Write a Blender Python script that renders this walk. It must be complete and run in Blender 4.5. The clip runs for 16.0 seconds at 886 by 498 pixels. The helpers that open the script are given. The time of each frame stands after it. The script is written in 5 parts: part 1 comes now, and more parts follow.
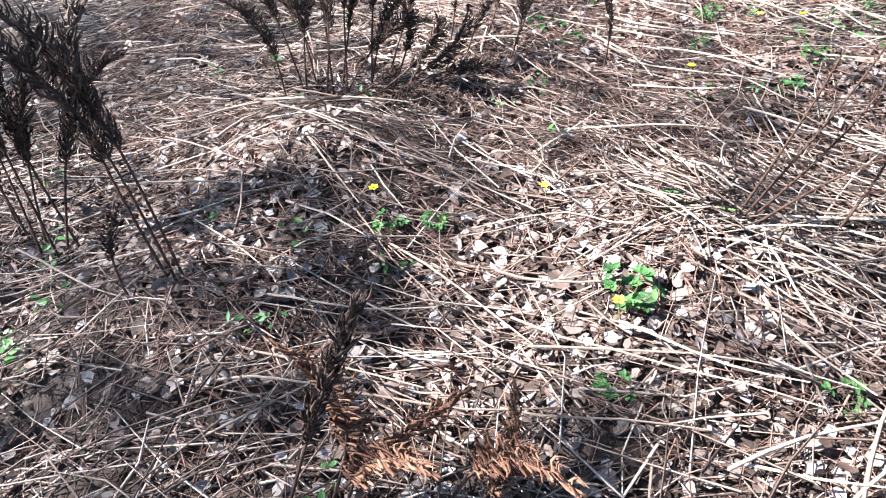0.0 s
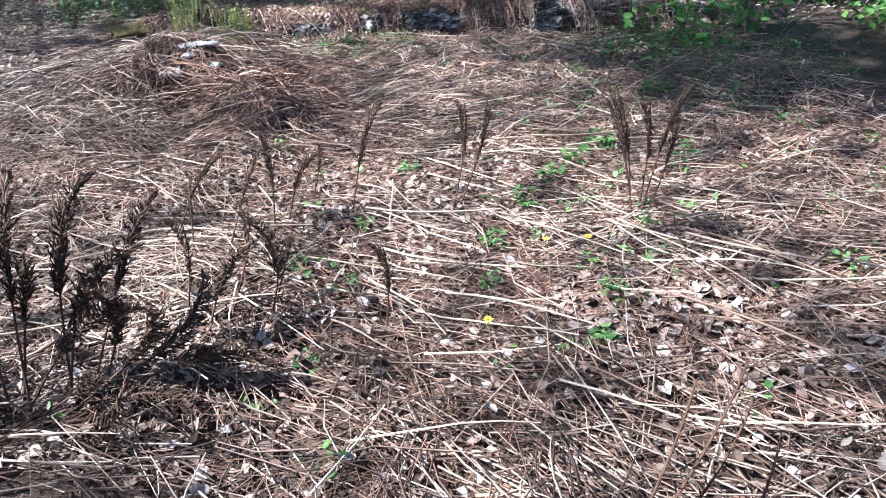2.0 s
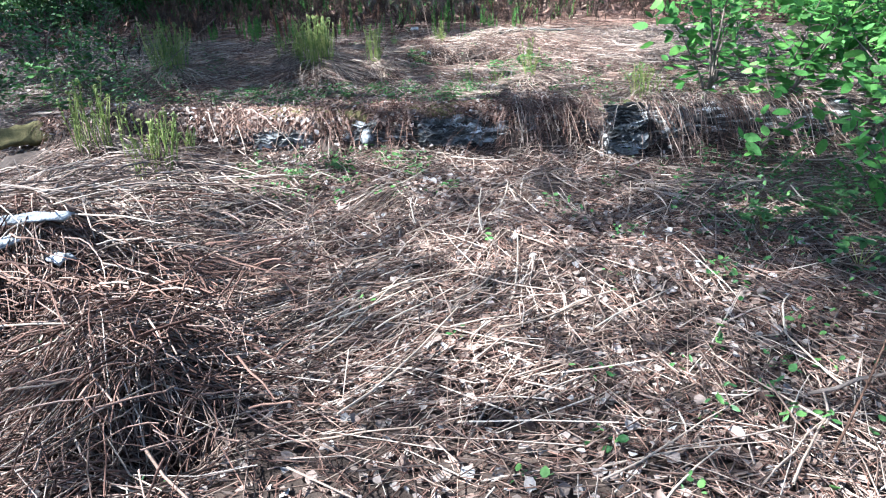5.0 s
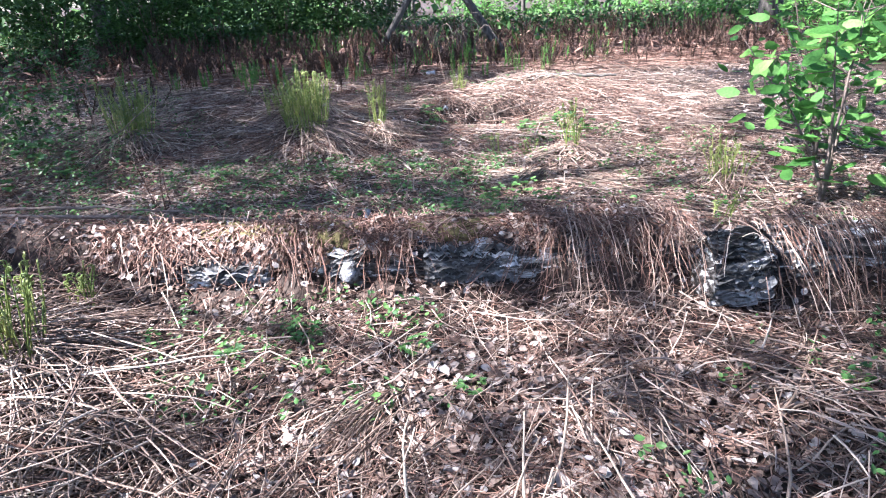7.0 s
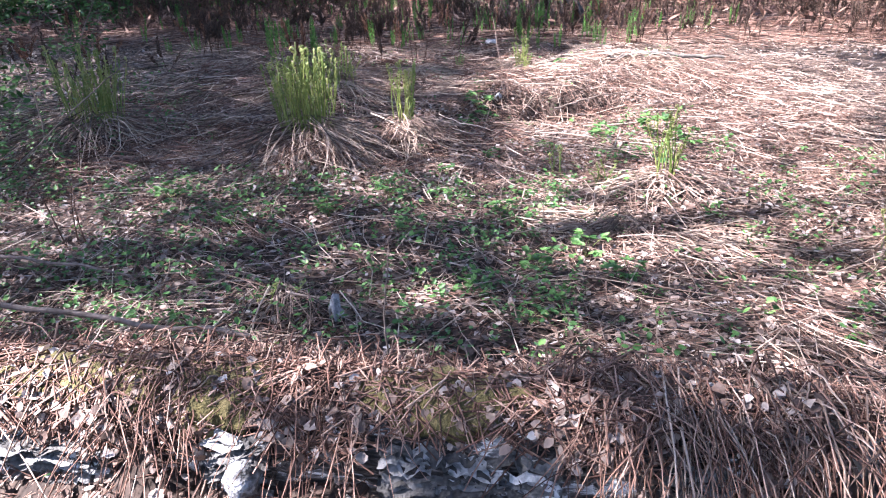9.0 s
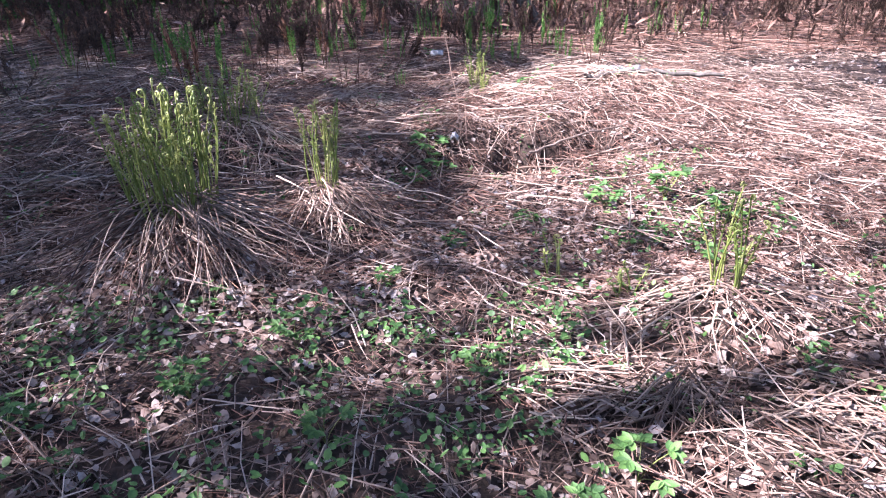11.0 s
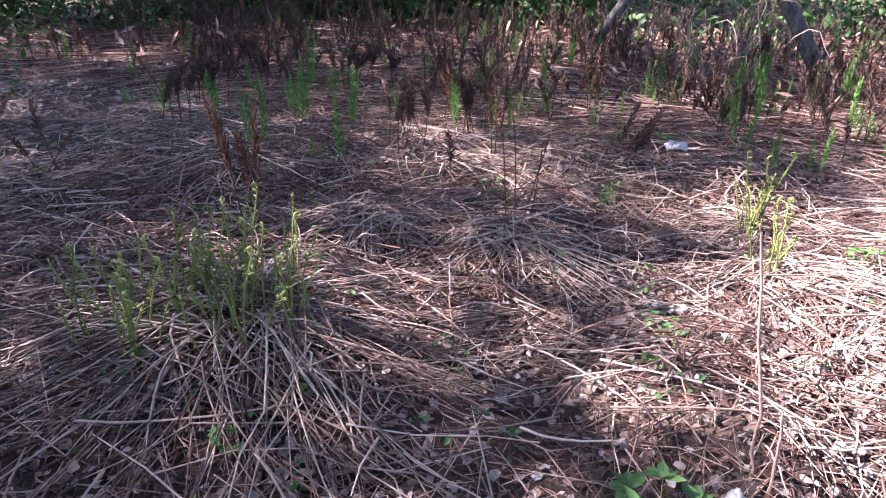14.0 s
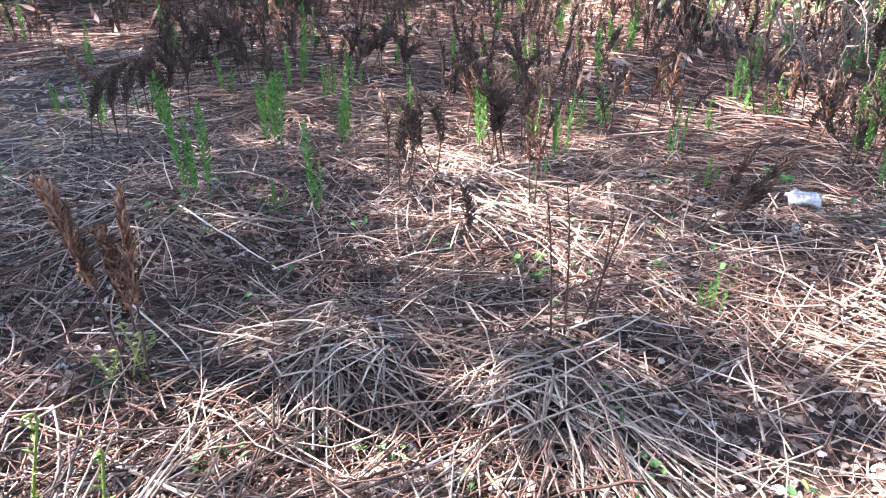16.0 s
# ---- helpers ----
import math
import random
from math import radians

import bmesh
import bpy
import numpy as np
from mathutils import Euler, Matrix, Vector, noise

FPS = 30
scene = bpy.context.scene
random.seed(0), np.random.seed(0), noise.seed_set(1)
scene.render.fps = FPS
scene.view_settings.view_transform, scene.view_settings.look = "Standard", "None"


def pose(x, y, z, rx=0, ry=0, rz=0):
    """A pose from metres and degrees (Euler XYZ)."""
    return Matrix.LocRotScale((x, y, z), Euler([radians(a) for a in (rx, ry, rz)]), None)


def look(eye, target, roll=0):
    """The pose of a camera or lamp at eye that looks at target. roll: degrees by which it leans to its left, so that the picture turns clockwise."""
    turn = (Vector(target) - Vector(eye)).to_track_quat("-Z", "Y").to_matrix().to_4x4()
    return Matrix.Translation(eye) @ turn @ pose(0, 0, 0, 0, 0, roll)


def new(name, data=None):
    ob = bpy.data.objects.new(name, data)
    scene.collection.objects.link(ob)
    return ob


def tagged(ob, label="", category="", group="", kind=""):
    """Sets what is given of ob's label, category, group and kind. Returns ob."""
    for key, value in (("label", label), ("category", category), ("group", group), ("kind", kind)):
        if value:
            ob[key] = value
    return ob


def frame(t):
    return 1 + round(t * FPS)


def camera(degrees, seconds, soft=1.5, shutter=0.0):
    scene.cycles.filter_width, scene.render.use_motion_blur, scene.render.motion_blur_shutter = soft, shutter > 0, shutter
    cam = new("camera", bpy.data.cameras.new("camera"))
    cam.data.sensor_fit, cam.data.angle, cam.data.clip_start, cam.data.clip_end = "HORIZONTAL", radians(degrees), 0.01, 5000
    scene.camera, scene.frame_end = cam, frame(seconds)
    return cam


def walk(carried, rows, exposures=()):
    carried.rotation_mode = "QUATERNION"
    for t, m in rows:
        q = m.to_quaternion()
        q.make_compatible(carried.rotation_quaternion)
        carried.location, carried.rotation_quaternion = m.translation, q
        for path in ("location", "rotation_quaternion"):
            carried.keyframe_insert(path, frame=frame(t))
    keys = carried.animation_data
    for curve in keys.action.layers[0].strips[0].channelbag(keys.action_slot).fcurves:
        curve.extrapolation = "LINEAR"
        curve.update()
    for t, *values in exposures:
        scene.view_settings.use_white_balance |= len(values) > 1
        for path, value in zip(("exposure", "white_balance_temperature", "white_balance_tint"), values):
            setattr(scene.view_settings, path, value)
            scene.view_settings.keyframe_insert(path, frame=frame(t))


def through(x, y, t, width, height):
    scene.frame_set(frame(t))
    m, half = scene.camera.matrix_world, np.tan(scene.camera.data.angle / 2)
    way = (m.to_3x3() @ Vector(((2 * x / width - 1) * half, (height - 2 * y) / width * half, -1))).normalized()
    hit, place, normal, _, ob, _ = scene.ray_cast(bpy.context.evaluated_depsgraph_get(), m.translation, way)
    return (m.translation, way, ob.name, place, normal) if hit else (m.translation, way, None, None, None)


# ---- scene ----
cam = camera(68.1, 16.0, soft=1.15, shutter=0.0)
PATH = [
    (0, (-0.06, -4.989, 1.275), (-0.578, -3.531, 0.007), -7.6),
    (0.5, (-0.029, -4.969, 1.313), (-0.42, -3.462, 0.058), -6.9),
    (1, (-0.002, -4.785, 1.328), (-0.25, -3.157, 0.193), -4.9),
    (1.5, (0.01, -4.564, 1.357), (-0.13, -2.905, 0.249), -3.8),
    (2, (-0.042, -4.189, 1.313), (0.014, -2.421, 0.379), -3.3),
    (2.5, (-0.054, -3.817, 1.278), (-0.025, -2.1, 0.253), -3.9),
    (3, (-0.092, -3.446, 1.315), (-0.077, -1.76, 0.24), -2.7),
    (3.5, (-0.099, -2.96, 1.3), (-0.04, -1.202, 0.347), -3.5),
    (4, (-0.071, -2.484, 1.34), (-0.04, -0.658, 0.524), -1.5),
    (4.5, (-0.021, -2.082, 1.359), (-0.057, -0.29, 0.472), -1.8),
    (4.7, (-0.034, -1.887, 1.353), (0.009, -0.055, 0.55), -1.6),
    (6.8, (0.007, -0.004, 1.507), (-0.002, 1.819, 0.684), -4.3),
    (7, (0.053, 0.17, 1.495), (0.039, 2.029, 0.758), -2.5),
    (7.5, (0.153, 0.564, 1.533), (0.1, 2.402, 0.747), -0.3),
    (8, (0.219, 1.036, 1.493), (0.109, 2.875, 0.715), -1.1),
    (8.5, (0.27, 1.538, 1.483), (0.1, 3.372, 0.703), -0.8),
    (8.7, (0.273, 1.701, 1.486), (0.055, 3.502, 0.643), -1.1),
    (10.8, (0.081, 3.448, 1.502), (0.051, 5.248, 0.631), -0.9),
    (11, (0.105, 3.626, 1.453), (0.067, 5.427, 0.584), -0.6),
    (11.2, (0.097, 3.934, 1.414), (-0.093, 5.762, 0.625), 1.1),
    (11.5, (0.102, 4.253, 1.431), (-0.176, 6.062, 0.625), 1.3),
    (12, (0.102, 4.665, 1.453), (-0.178, 6.407, 0.512), 1.1),
    (12.5, (0.079, 5.147, 1.478), (-0.296, 6.893, 0.578), 1.4),
    (13, (-0.032, 5.728, 1.44), (-0.409, 7.582, 0.792), 1.8),
    (13.5, (-0.141, 6.244, 1.391), (-0.601, 8.051, 0.666), 0.3),
    (14, (-0.231, 6.663, 1.448), (-0.802, 8.386, 0.607), 1.4),
    (14.5, (-0.362, 7.114, 1.41), (-0.92, 8.888, 0.673), 1.3),
    (15, (-0.477, 7.459, 1.409), (-1.062, 9.18, 0.576), 0.2),
    (15.5, (-0.563, 7.879, 1.412), (-1.185, 9.603, 0.611), -0.4),
    (16, (-0.648, 8.139, 1.441), (-1.295, 9.78, 0.499), 0.8),
]
walk(cam, [(t, look(e, g, r)) for t, e, g, r in PATH], [(0.0, 2.9, 5560, 8), (1.0, 2.68, 5560, 11), (1.5, 2.66, 5560, 12), (2.5, 2.8, 5500, 5), (4.5, 2.96, 5280, 4), (7.3, 3.3, 5720, 18), (8.5, 3.4, 5850, 20), (10.8, 3.12, 5800, 32), (12.4, 3.1, 5800, 29), (13.3, 3.12, 5900, 39), (14.2, 3.72, 6030, 32), (15.2, 4.42, 6120, 22), (16.0, 4.55, 6220, 20)])

# ---- sun and sky ----
SUN_AZ, SUN_EL = radians(-103), radians(48)
SUN = Vector((math.sin(SUN_AZ) * math.cos(SUN_EL), math.cos(SUN_AZ) * math.cos(SUN_EL), math.sin(SUN_EL)))
world = bpy.data.worlds.new("sky")
scene.world = world
world.use_nodes = True
wn = world.node_tree
sky = wn.nodes.new("ShaderNodeTexSky")
sky.sky_type, sky.sun_disc, sky.sun_elevation, sky.sun_rotation = "NISHITA", False, SUN_EL, SUN_AZ
background = wn.nodes["Background"]
background.inputs["Strength"].default_value = 0.056
wn.links.new(sky.outputs[0], background.inputs["Color"])
lamp = bpy.data.lights.new("sun", "SUN")
lamp.energy, lamp.angle, lamp.color = 5.0, radians(0.5), (1.0, 0.95, 0.87)
new("sun", lamp).matrix_world = look(SUN * 40, (0, 0, 0))

# ---- materials ----
def ramp(nodes, stops):
    n = nodes.new("ShaderNodeValToRGB")
    el = n.color_ramp.elements
    while len(el) < len(stops):
        el.new(0.5)
    for e, (p, c) in zip(el, stops):
        e.position, e.color = p, (*c, 1)
    return n


def material(name, stops, rough=0.85, source="island", scale=8.0, bump=0.3, bump_scale=60.0, through=0.0, spec=0.2, stretch=(1, 1, 1), grain=0.35):
    """A matt natural surface: colours by piece or by stain, finer grain over it, fine relief."""
    m = bpy.data.materials.new(name)
    m.use_nodes = True
    nt = m.node_tree
    n, l = nt.nodes, nt.links
    b = n["Principled BSDF"]
    co = n.new("ShaderNodeTexCoord")
    mp = n.new("ShaderNodeMapping")
    mp.inputs["Scale"].default_value = stretch
    l.new(co.outputs["Object"], mp.inputs["Vector"])
    r = ramp(n, stops)
    if source == "island":
        g = n.new("ShaderNodeNewGeometry")
        l.new(g.outputs["Random Per Island"], r.inputs[0])
    elif source == "object":
        g = n.new("ShaderNodeObjectInfo")
        l.new(g.outputs["Random"], r.inputs[0])
    else:
        g = n.new("ShaderNodeTexNoise")
        g.inputs["Scale"].default_value, g.inputs["Detail"].default_value, g.inputs["Roughness"].default_value = scale, 8, 0.65
        l.new(mp.outputs[0], g.inputs["Vector"])
        l.new(g.outputs["Fac"], r.inputs[0])
    f = n.new("ShaderNodeTexNoise")
    f.inputs["Scale"].default_value, f.inputs["Detail"].default_value = bump_scale, 5
    l.new(mp.outputs[0], f.inputs["Vector"])
    mix = n.new("ShaderNodeMix")
    mix.data_type, mix.blend_type = "RGBA", "MULTIPLY"
    mix.inputs["Factor"].default_value = 1.0
    gr = ramp(n, [(0.3, (1 - grain,) * 3), (0.7, (1.0,) * 3)])
    l.new(f.outputs["Fac"], gr.inputs[0])
    l.new(r.outputs[0], mix.inputs["A"])
    l.new(gr.outputs[0], mix.inputs["B"])
    l.new(mix.outputs["Result"], b.inputs["Base Color"])
    bp = n.new("ShaderNodeBump")
    bp.inputs["Strength"].default_value, bp.inputs["Distance"].default_value = bump, 0.01
    l.new(f.outputs["Fac"], bp.inputs["Height"])
    l.new(bp.outputs[0], b.inputs["Normal"])
    b.inputs["Roughness"].default_value, b.inputs["Specular IOR Level"].default_value = rough, spec
    if through > 0:
        t = n.new("ShaderNodeBsdfTranslucent")
        ms = n.new("ShaderNodeMixShader")
        ms.inputs[0].default_value = through
        l.new(mix.outputs["Result"], t.inputs["Color"])
        l.new(b.outputs[0], ms.inputs[1])
        l.new(t.outputs[0], ms.inputs[2])
        l.new(ms.outputs[0], n["Material Output"].inputs["Surface"])
    return m


SOIL = material("forest_soil", [(0.25, (0.018, 0.012, 0.009)), (0.5, (0.05, 0.034, 0.026)), (0.75, (0.10, 0.07, 0.055))], source="stain", scale=6, bump=1.0, bump_scale=45, grain=0.6)
STRAW = material("dead_fern_stalk", [(0.0, (0.03, 0.018, 0.014)), (0.3, (0.10, 0.06, 0.043)), (0.58, (0.225, 0.155, 0.118)), (0.85, (0.38, 0.29, 0.23)), (1.0, (0.54, 0.44, 0.36))], rough=0.6, bump_scale=90, spec=0.35)
DEBRIS = material("fern_debris", [(0.0, (0.045, 0.022, 0.016)), (0.35, (0.125, 0.066, 0.048)), (0.7, (0.23, 0.135, 0.10)), (1.0, (0.38, 0.265, 0.21))], rough=0.8)
LEAF = material("dead_leaf", [(0.0, (0.07, 0.042, 0.032)), (0.3, (0.17, 0.115, 0.09)), (0.6, (0.26, 0.195, 0.16)), (0.88, (0.33, 0.275, 0.245)), (1.0, (0.42, 0.385, 0.365))], rough=0.6, bump_scale=70, through=0.15, spec=0.3)
LEAF_OB = material("dead_leaf_single", [(0.0, (0.10, 0.062, 0.046)), (0.3, (0.18, 0.125, 0.10)), (0.7, (0.245, 0.195, 0.17)), (1.0, (0.33, 0.30, 0.28))], rough=0.6, source="object", bump_scale=70, through=0.15, spec=0.3)
STRAW_OB = material("dead_fern_stalk_single", [(0.0, (0.17, 0.105, 0.075)), (0.5, (0.32, 0.235, 0.175)), (1.0, (0.50, 0.41, 0.32))], rough=0.6, source="object", bump_scale=90, spec=0.35)
PLUME = material("dead_plume", [(0.0, (0.028, 0.017, 0.012)), (0.5, (0.066, 0.041, 0.03)), (1.0, (0.14, 0.088, 0.062))], rough=0.8, source="island")
PLUME_RUST = material("rusty_plume", [(0.0, (0.07, 0.03, 0.018)), (0.5, (0.17, 0.08, 0.048)), (1.0, (0.30, 0.165, 0.10))], rough=0.8, source="island")
STEM_DARK = material("dark_stalk", [(0.3, (0.035, 0.018, 0.012)), (0.7, (0.11, 0.06, 0.04))], source="stain", scale=25)
FERN = material("young_fern", [(0.0, (0.105, 0.15, 0.03)), (0.5, (0.18, 0.225, 0.05)), (1.0, (0.30, 0.32, 0.10))], rough=0.5, source="object", through=0.2, bump_scale=120, spec=0.4)
FROND = material("green_frond", [(0.0, (0.045, 0.12, 0.025)), (0.5, (0.09, 0.20, 0.04)), (1.0, (0.15, 0.28, 0.06))], rough=0.5, source="island", through=0.25)
HERB = material("herb_leaf", [(0.0, (0.035, 0.09, 0.025)), (0.5, (0.065, 0.15, 0.04)), (1.0, (0.12, 0.23, 0.06))], rough=0.5, source="island", through=0.25, spec=0.3)
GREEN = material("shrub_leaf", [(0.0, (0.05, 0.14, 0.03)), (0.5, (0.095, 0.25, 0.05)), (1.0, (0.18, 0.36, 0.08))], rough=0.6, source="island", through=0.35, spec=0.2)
# Darker shrub_leaf for crowns, shaded shrubs and far woods; shade is in the colour.
SHADE_GREEN = material("canopy_and_shade_leaf", [(0.0, (0.025, 0.06, 0.018)), (0.5, (0.045, 0.105, 0.025)), (1.0, (0.08, 0.16, 0.04))], rough=0.6, source="island", through=0.15, spec=0.2)
BARK = material("grey_bark", [(0.25, (0.025, 0.022, 0.02)), (0.5, (0.09, 0.08, 0.07)), (0.75, (0.18, 0.165, 0.145))], source="stain", scale=14, bump=0.9, bump_scale=50, stretch=(1, 1, 0.3), grain=0.5)
TWIG = material("twig", [(0.3, (0.09, 0.065, 0.05)), (0.7, (0.24, 0.19, 0.16))], source="stain", scale=20)
BIRCH = material("rotten_birch_bark", [(0.40, (0.012, 0.010, 0.009)), (0.47, (0.05, 0.042, 0.038)), (0.53, (0.13, 0.115, 0.105)), (0.565, (0.22, 0.205, 0.195)), (0.58, (0.60, 0.585, 0.57)), (0.75, (0.74, 0.72, 0.70))], rough=0.7, source="stain", scale=13, bump=1.0, bump_scale=60, stretch=(0.45, 1.6, 2.8), grain=0.55)
BIRCH_PALE = material("weathered_bark", [(0.35, (0.04, 0.039, 0.038)), (0.5, (0.15, 0.15, 0.153)), (0.65, (0.36, 0.36, 0.37))], source="stain", scale=30, bump=1.0, bump_scale=80, grain=0.5)
FLAKE = material("bark_plate", [(0.0, (0.025, 0.022, 0.02)), (0.4, (0.085, 0.08, 0.075)), (0.7, (0.19, 0.185, 0.18)), (0.88, (0.36, 0.355, 0.35)), (1.0, (0.62, 0.61, 0.60))], rough=0.65, bump=0.8, bump_scale=70, grain=0.6)
MOSS = material("moss", [(0.2, (0.045, 0.038, 0.014)), (0.5, (0.12, 0.10, 0.038)), (0.8, (0.25, 0.19, 0.09))], source="stain", scale=16, bump=1.0, bump_scale=140, grain=0.5)
PALE = material("weathered_bark", [(0.3, (0.14, 0.135, 0.13)), (0.5, (0.31, 0.31, 0.315)), (0.7, (0.50, 0.50, 0.51))], source="stain", scale=18, bump=0.8, bump_scale=70)
YELLOW = material("yellow_petal", [(0.0, (0.75, 0.55, 0.02)), (1.0, (0.85, 0.68, 0.04))], rough=0.5, source="island", through=0.2)

# ---- mesh tools ----
rng = np.random.default_rng(7)


def mesh_of(name, verts, faces, mat, smooth=False):
    """A mesh from whole arrays of points and of faces with the same number of corners."""
    verts, faces = np.asarray(verts, np.float32), np.asarray(faces, np.int32)
    me = bpy.data.meshes.new(name)
    k = faces.shape[1]
    me.vertices.add(len(verts))
    me.vertices.foreach_set("co", verts.ravel())
    me.loops.add(faces.size)
    me.loops.foreach_set("vertex_index", faces.ravel())
    me.polygons.add(len(faces))
    me.polygons.foreach_set("loop_start", np.arange(0, faces.size, k, dtype=np.int32))
    me.update(calc_edges=True)
    me.validate()
    if smooth:
        me.polygons.foreach_set("use_smooth", np.ones(len(faces), bool))
    me.materials.append(mat)
    return me


def joined(*sets):
    v, f, at = [], [], 0
    for a, b in sets:
        v.append(a)
        f.append(b + at)
        at += len(a)
    return np.concatenate(v), np.concatenate(f)


def tubes(paths, radii, sides=3):
    """Round stalks along paths (n, k, 3) with radii (n, k)."""
    paths = np.asarray(paths, float)
    n, k, _ = paths.shape
    radii = np.broadcast_to(np.asarray(radii, float), (n, k))
    tan = np.gradient(paths, axis=1)
    tan /= np.linalg.norm(tan, axis=2, keepdims=True) + 1e-9
    ref = np.where(np.abs(tan[..., 2:3]) > 0.8, np.array([1.0, 0.2, 0]), np.array([0, 0, 1.0]))
    a = np.cross(tan, ref)
    a /= np.linalg.norm(a, axis=2, keepdims=True) + 1e-9
    b = np.cross(tan, a)
    ang = np.arange(sides) * 2 * math.pi / sides
    v = paths[:, :, None] + radii[:, :, None, None] * (a[:, :, None] * np.cos(ang)[:, None] + b[:, :, None] * np.sin(ang)[:, None])
    ix = np.arange(n * k * sides).reshape(n, k, sides)
    nx = np.roll(ix, -1, axis=2)
    f = np.stack([ix[:, :-1], nx[:, :-1], nx[:, 1:], ix[:, 1:]], axis=-1)
    return v.reshape(-1, 3), f.reshape(-1, 4)


LEAF_U = np.array([-0.5, -0.17, 0.17, 0.5])


def leaves(centers, along, normal, length, width, curl, pointed=0.25):
    """Folded, curled leaves: each 3 x 4 points. along, normal: unit arrays."""
    n = len(centers)
    length, width, curl = (np.broadcast_to(np.asarray(q, float), (n,))[:, None, None, None] for q in (length, width, curl))
    along = along / (np.linalg.norm(along, axis=1, keepdims=True) + 1e-9)
    side = np.cross(normal, along)
    side /= np.linalg.norm(side, axis=1, keepdims=True) + 1e-9
    up = np.cross(along, side)
    w = np.array([pointed, 1.0, 0.9, 0.12])
    v = np.zeros((n, 4, 3, 3))
    u = LEAF_U[None, :, None, None]
    s = np.array([-0.5, 0, 0.5])[None, None, :, None] * w[None, :, None, None]
    v = centers[:, None, None] + along[:, None, None] * u * length + side[:, None, None] * s * width
    v = v + up[:, None, None] * curl * length * (np.abs(s) * 1.0 + u * u * 1.2 - 0.15)
    ix = np.arange(n * 12).reshape(n, 4, 3)
    f = np.stack([ix[:, :-1, :-1], ix[:, :-1, 1:], ix[:, 1:, 1:], ix[:, 1:, :-1]], axis=-1)
    return v.reshape(-1, 3), f.reshape(-1, 4)


def leaflets(centers, along, normal, length, width, fold=0.2):
    """Plain folded leaves of two faces, for foliage seen from afar."""
    n = len(centers)
    along = along / (np.linalg.norm(along, axis=1, keepdims=True) + 1e-9)
    side = np.cross(normal, along)
    side /= np.linalg.norm(side, axis=1, keepdims=True) + 1e-9
    up = np.cross(along, side)
    L, W = np.broadcast_to(length, (n,))[:, None], np.broadcast_to(width, (n,))[:, None]
    a, b = centers - along * L * 0.5, centers + along * L * 0.5
    e, g = centers - along * L * 0.08, up * W * fold
    v = np.stack([a, e - side * W * 0.5 + g, b, e + side * W * 0.5 + g], 1).reshape(-1, 3)
    ix = np.arange(n * 4).reshape(n, 4)
    return v, np.concatenate([ix[:, [0, 1, 2]], ix[:, [0, 2, 3]]])


def scraps(centers, along, normal, length, width, fold):
    """Fallen leaves of two halves folded along the midrib, six points each."""
    n = len(centers)
    along = along / (np.linalg.norm(along, axis=1, keepdims=True) + 1e-9)
    side = np.cross(normal, along)
    side /= np.linalg.norm(side, axis=1, keepdims=True) + 1e-9
    up = np.cross(along, side)
    L, W, F = (np.broadcast_to(np.asarray(q, float), (n,))[:, None] for q in (length, width, fold))
    jag = rng.uniform(0.7, 1.2, (4, n, 1))
    tail, tip = centers - along * L * 0.5, centers + along * L * 0.5 + up * L * F * 0.4
    e, g = centers - along * L * 0.2, centers + along * L * 0.22
    lift = up * W * F
    v = np.stack([tail, e + side * W * 0.45 * jag[0] + lift, g + side * W * 0.42 * jag[1] + lift, tip, g - side * W * 0.42 * jag[2] + lift, e - side * W * 0.45 * jag[3] + lift], 1).reshape(-1, 3)
    ix = np.arange(n * 6).reshape(n, 6)
    return v, np.concatenate([ix[:, [0, 3, 2, 1]], ix[:, [0, 5, 4, 3]]])


def unit(n, flat=0.0):
    v = rng.normal(size=(n, 3))
    v[:, 2] *= 1 - flat
    return v / np.linalg.norm(v, axis=1, keepdims=True)


def part(name, me, parent, label="", m=None):
    ob = new(name, me)
    ob.parent = parent
    if m is not None:
        ob.matrix_local = m
    return tagged(ob, label)


def thing(name, x, y, z, label, category, group="", turn=0.0, size=1.0):
    ob = new(name)
    ob.empty_display_size = 0.05
    ob.matrix_world = Matrix.LocRotScale((x, y, z), Euler((0, 0, turn)), (size,) * 3)
    return tagged(ob, label, category, group)


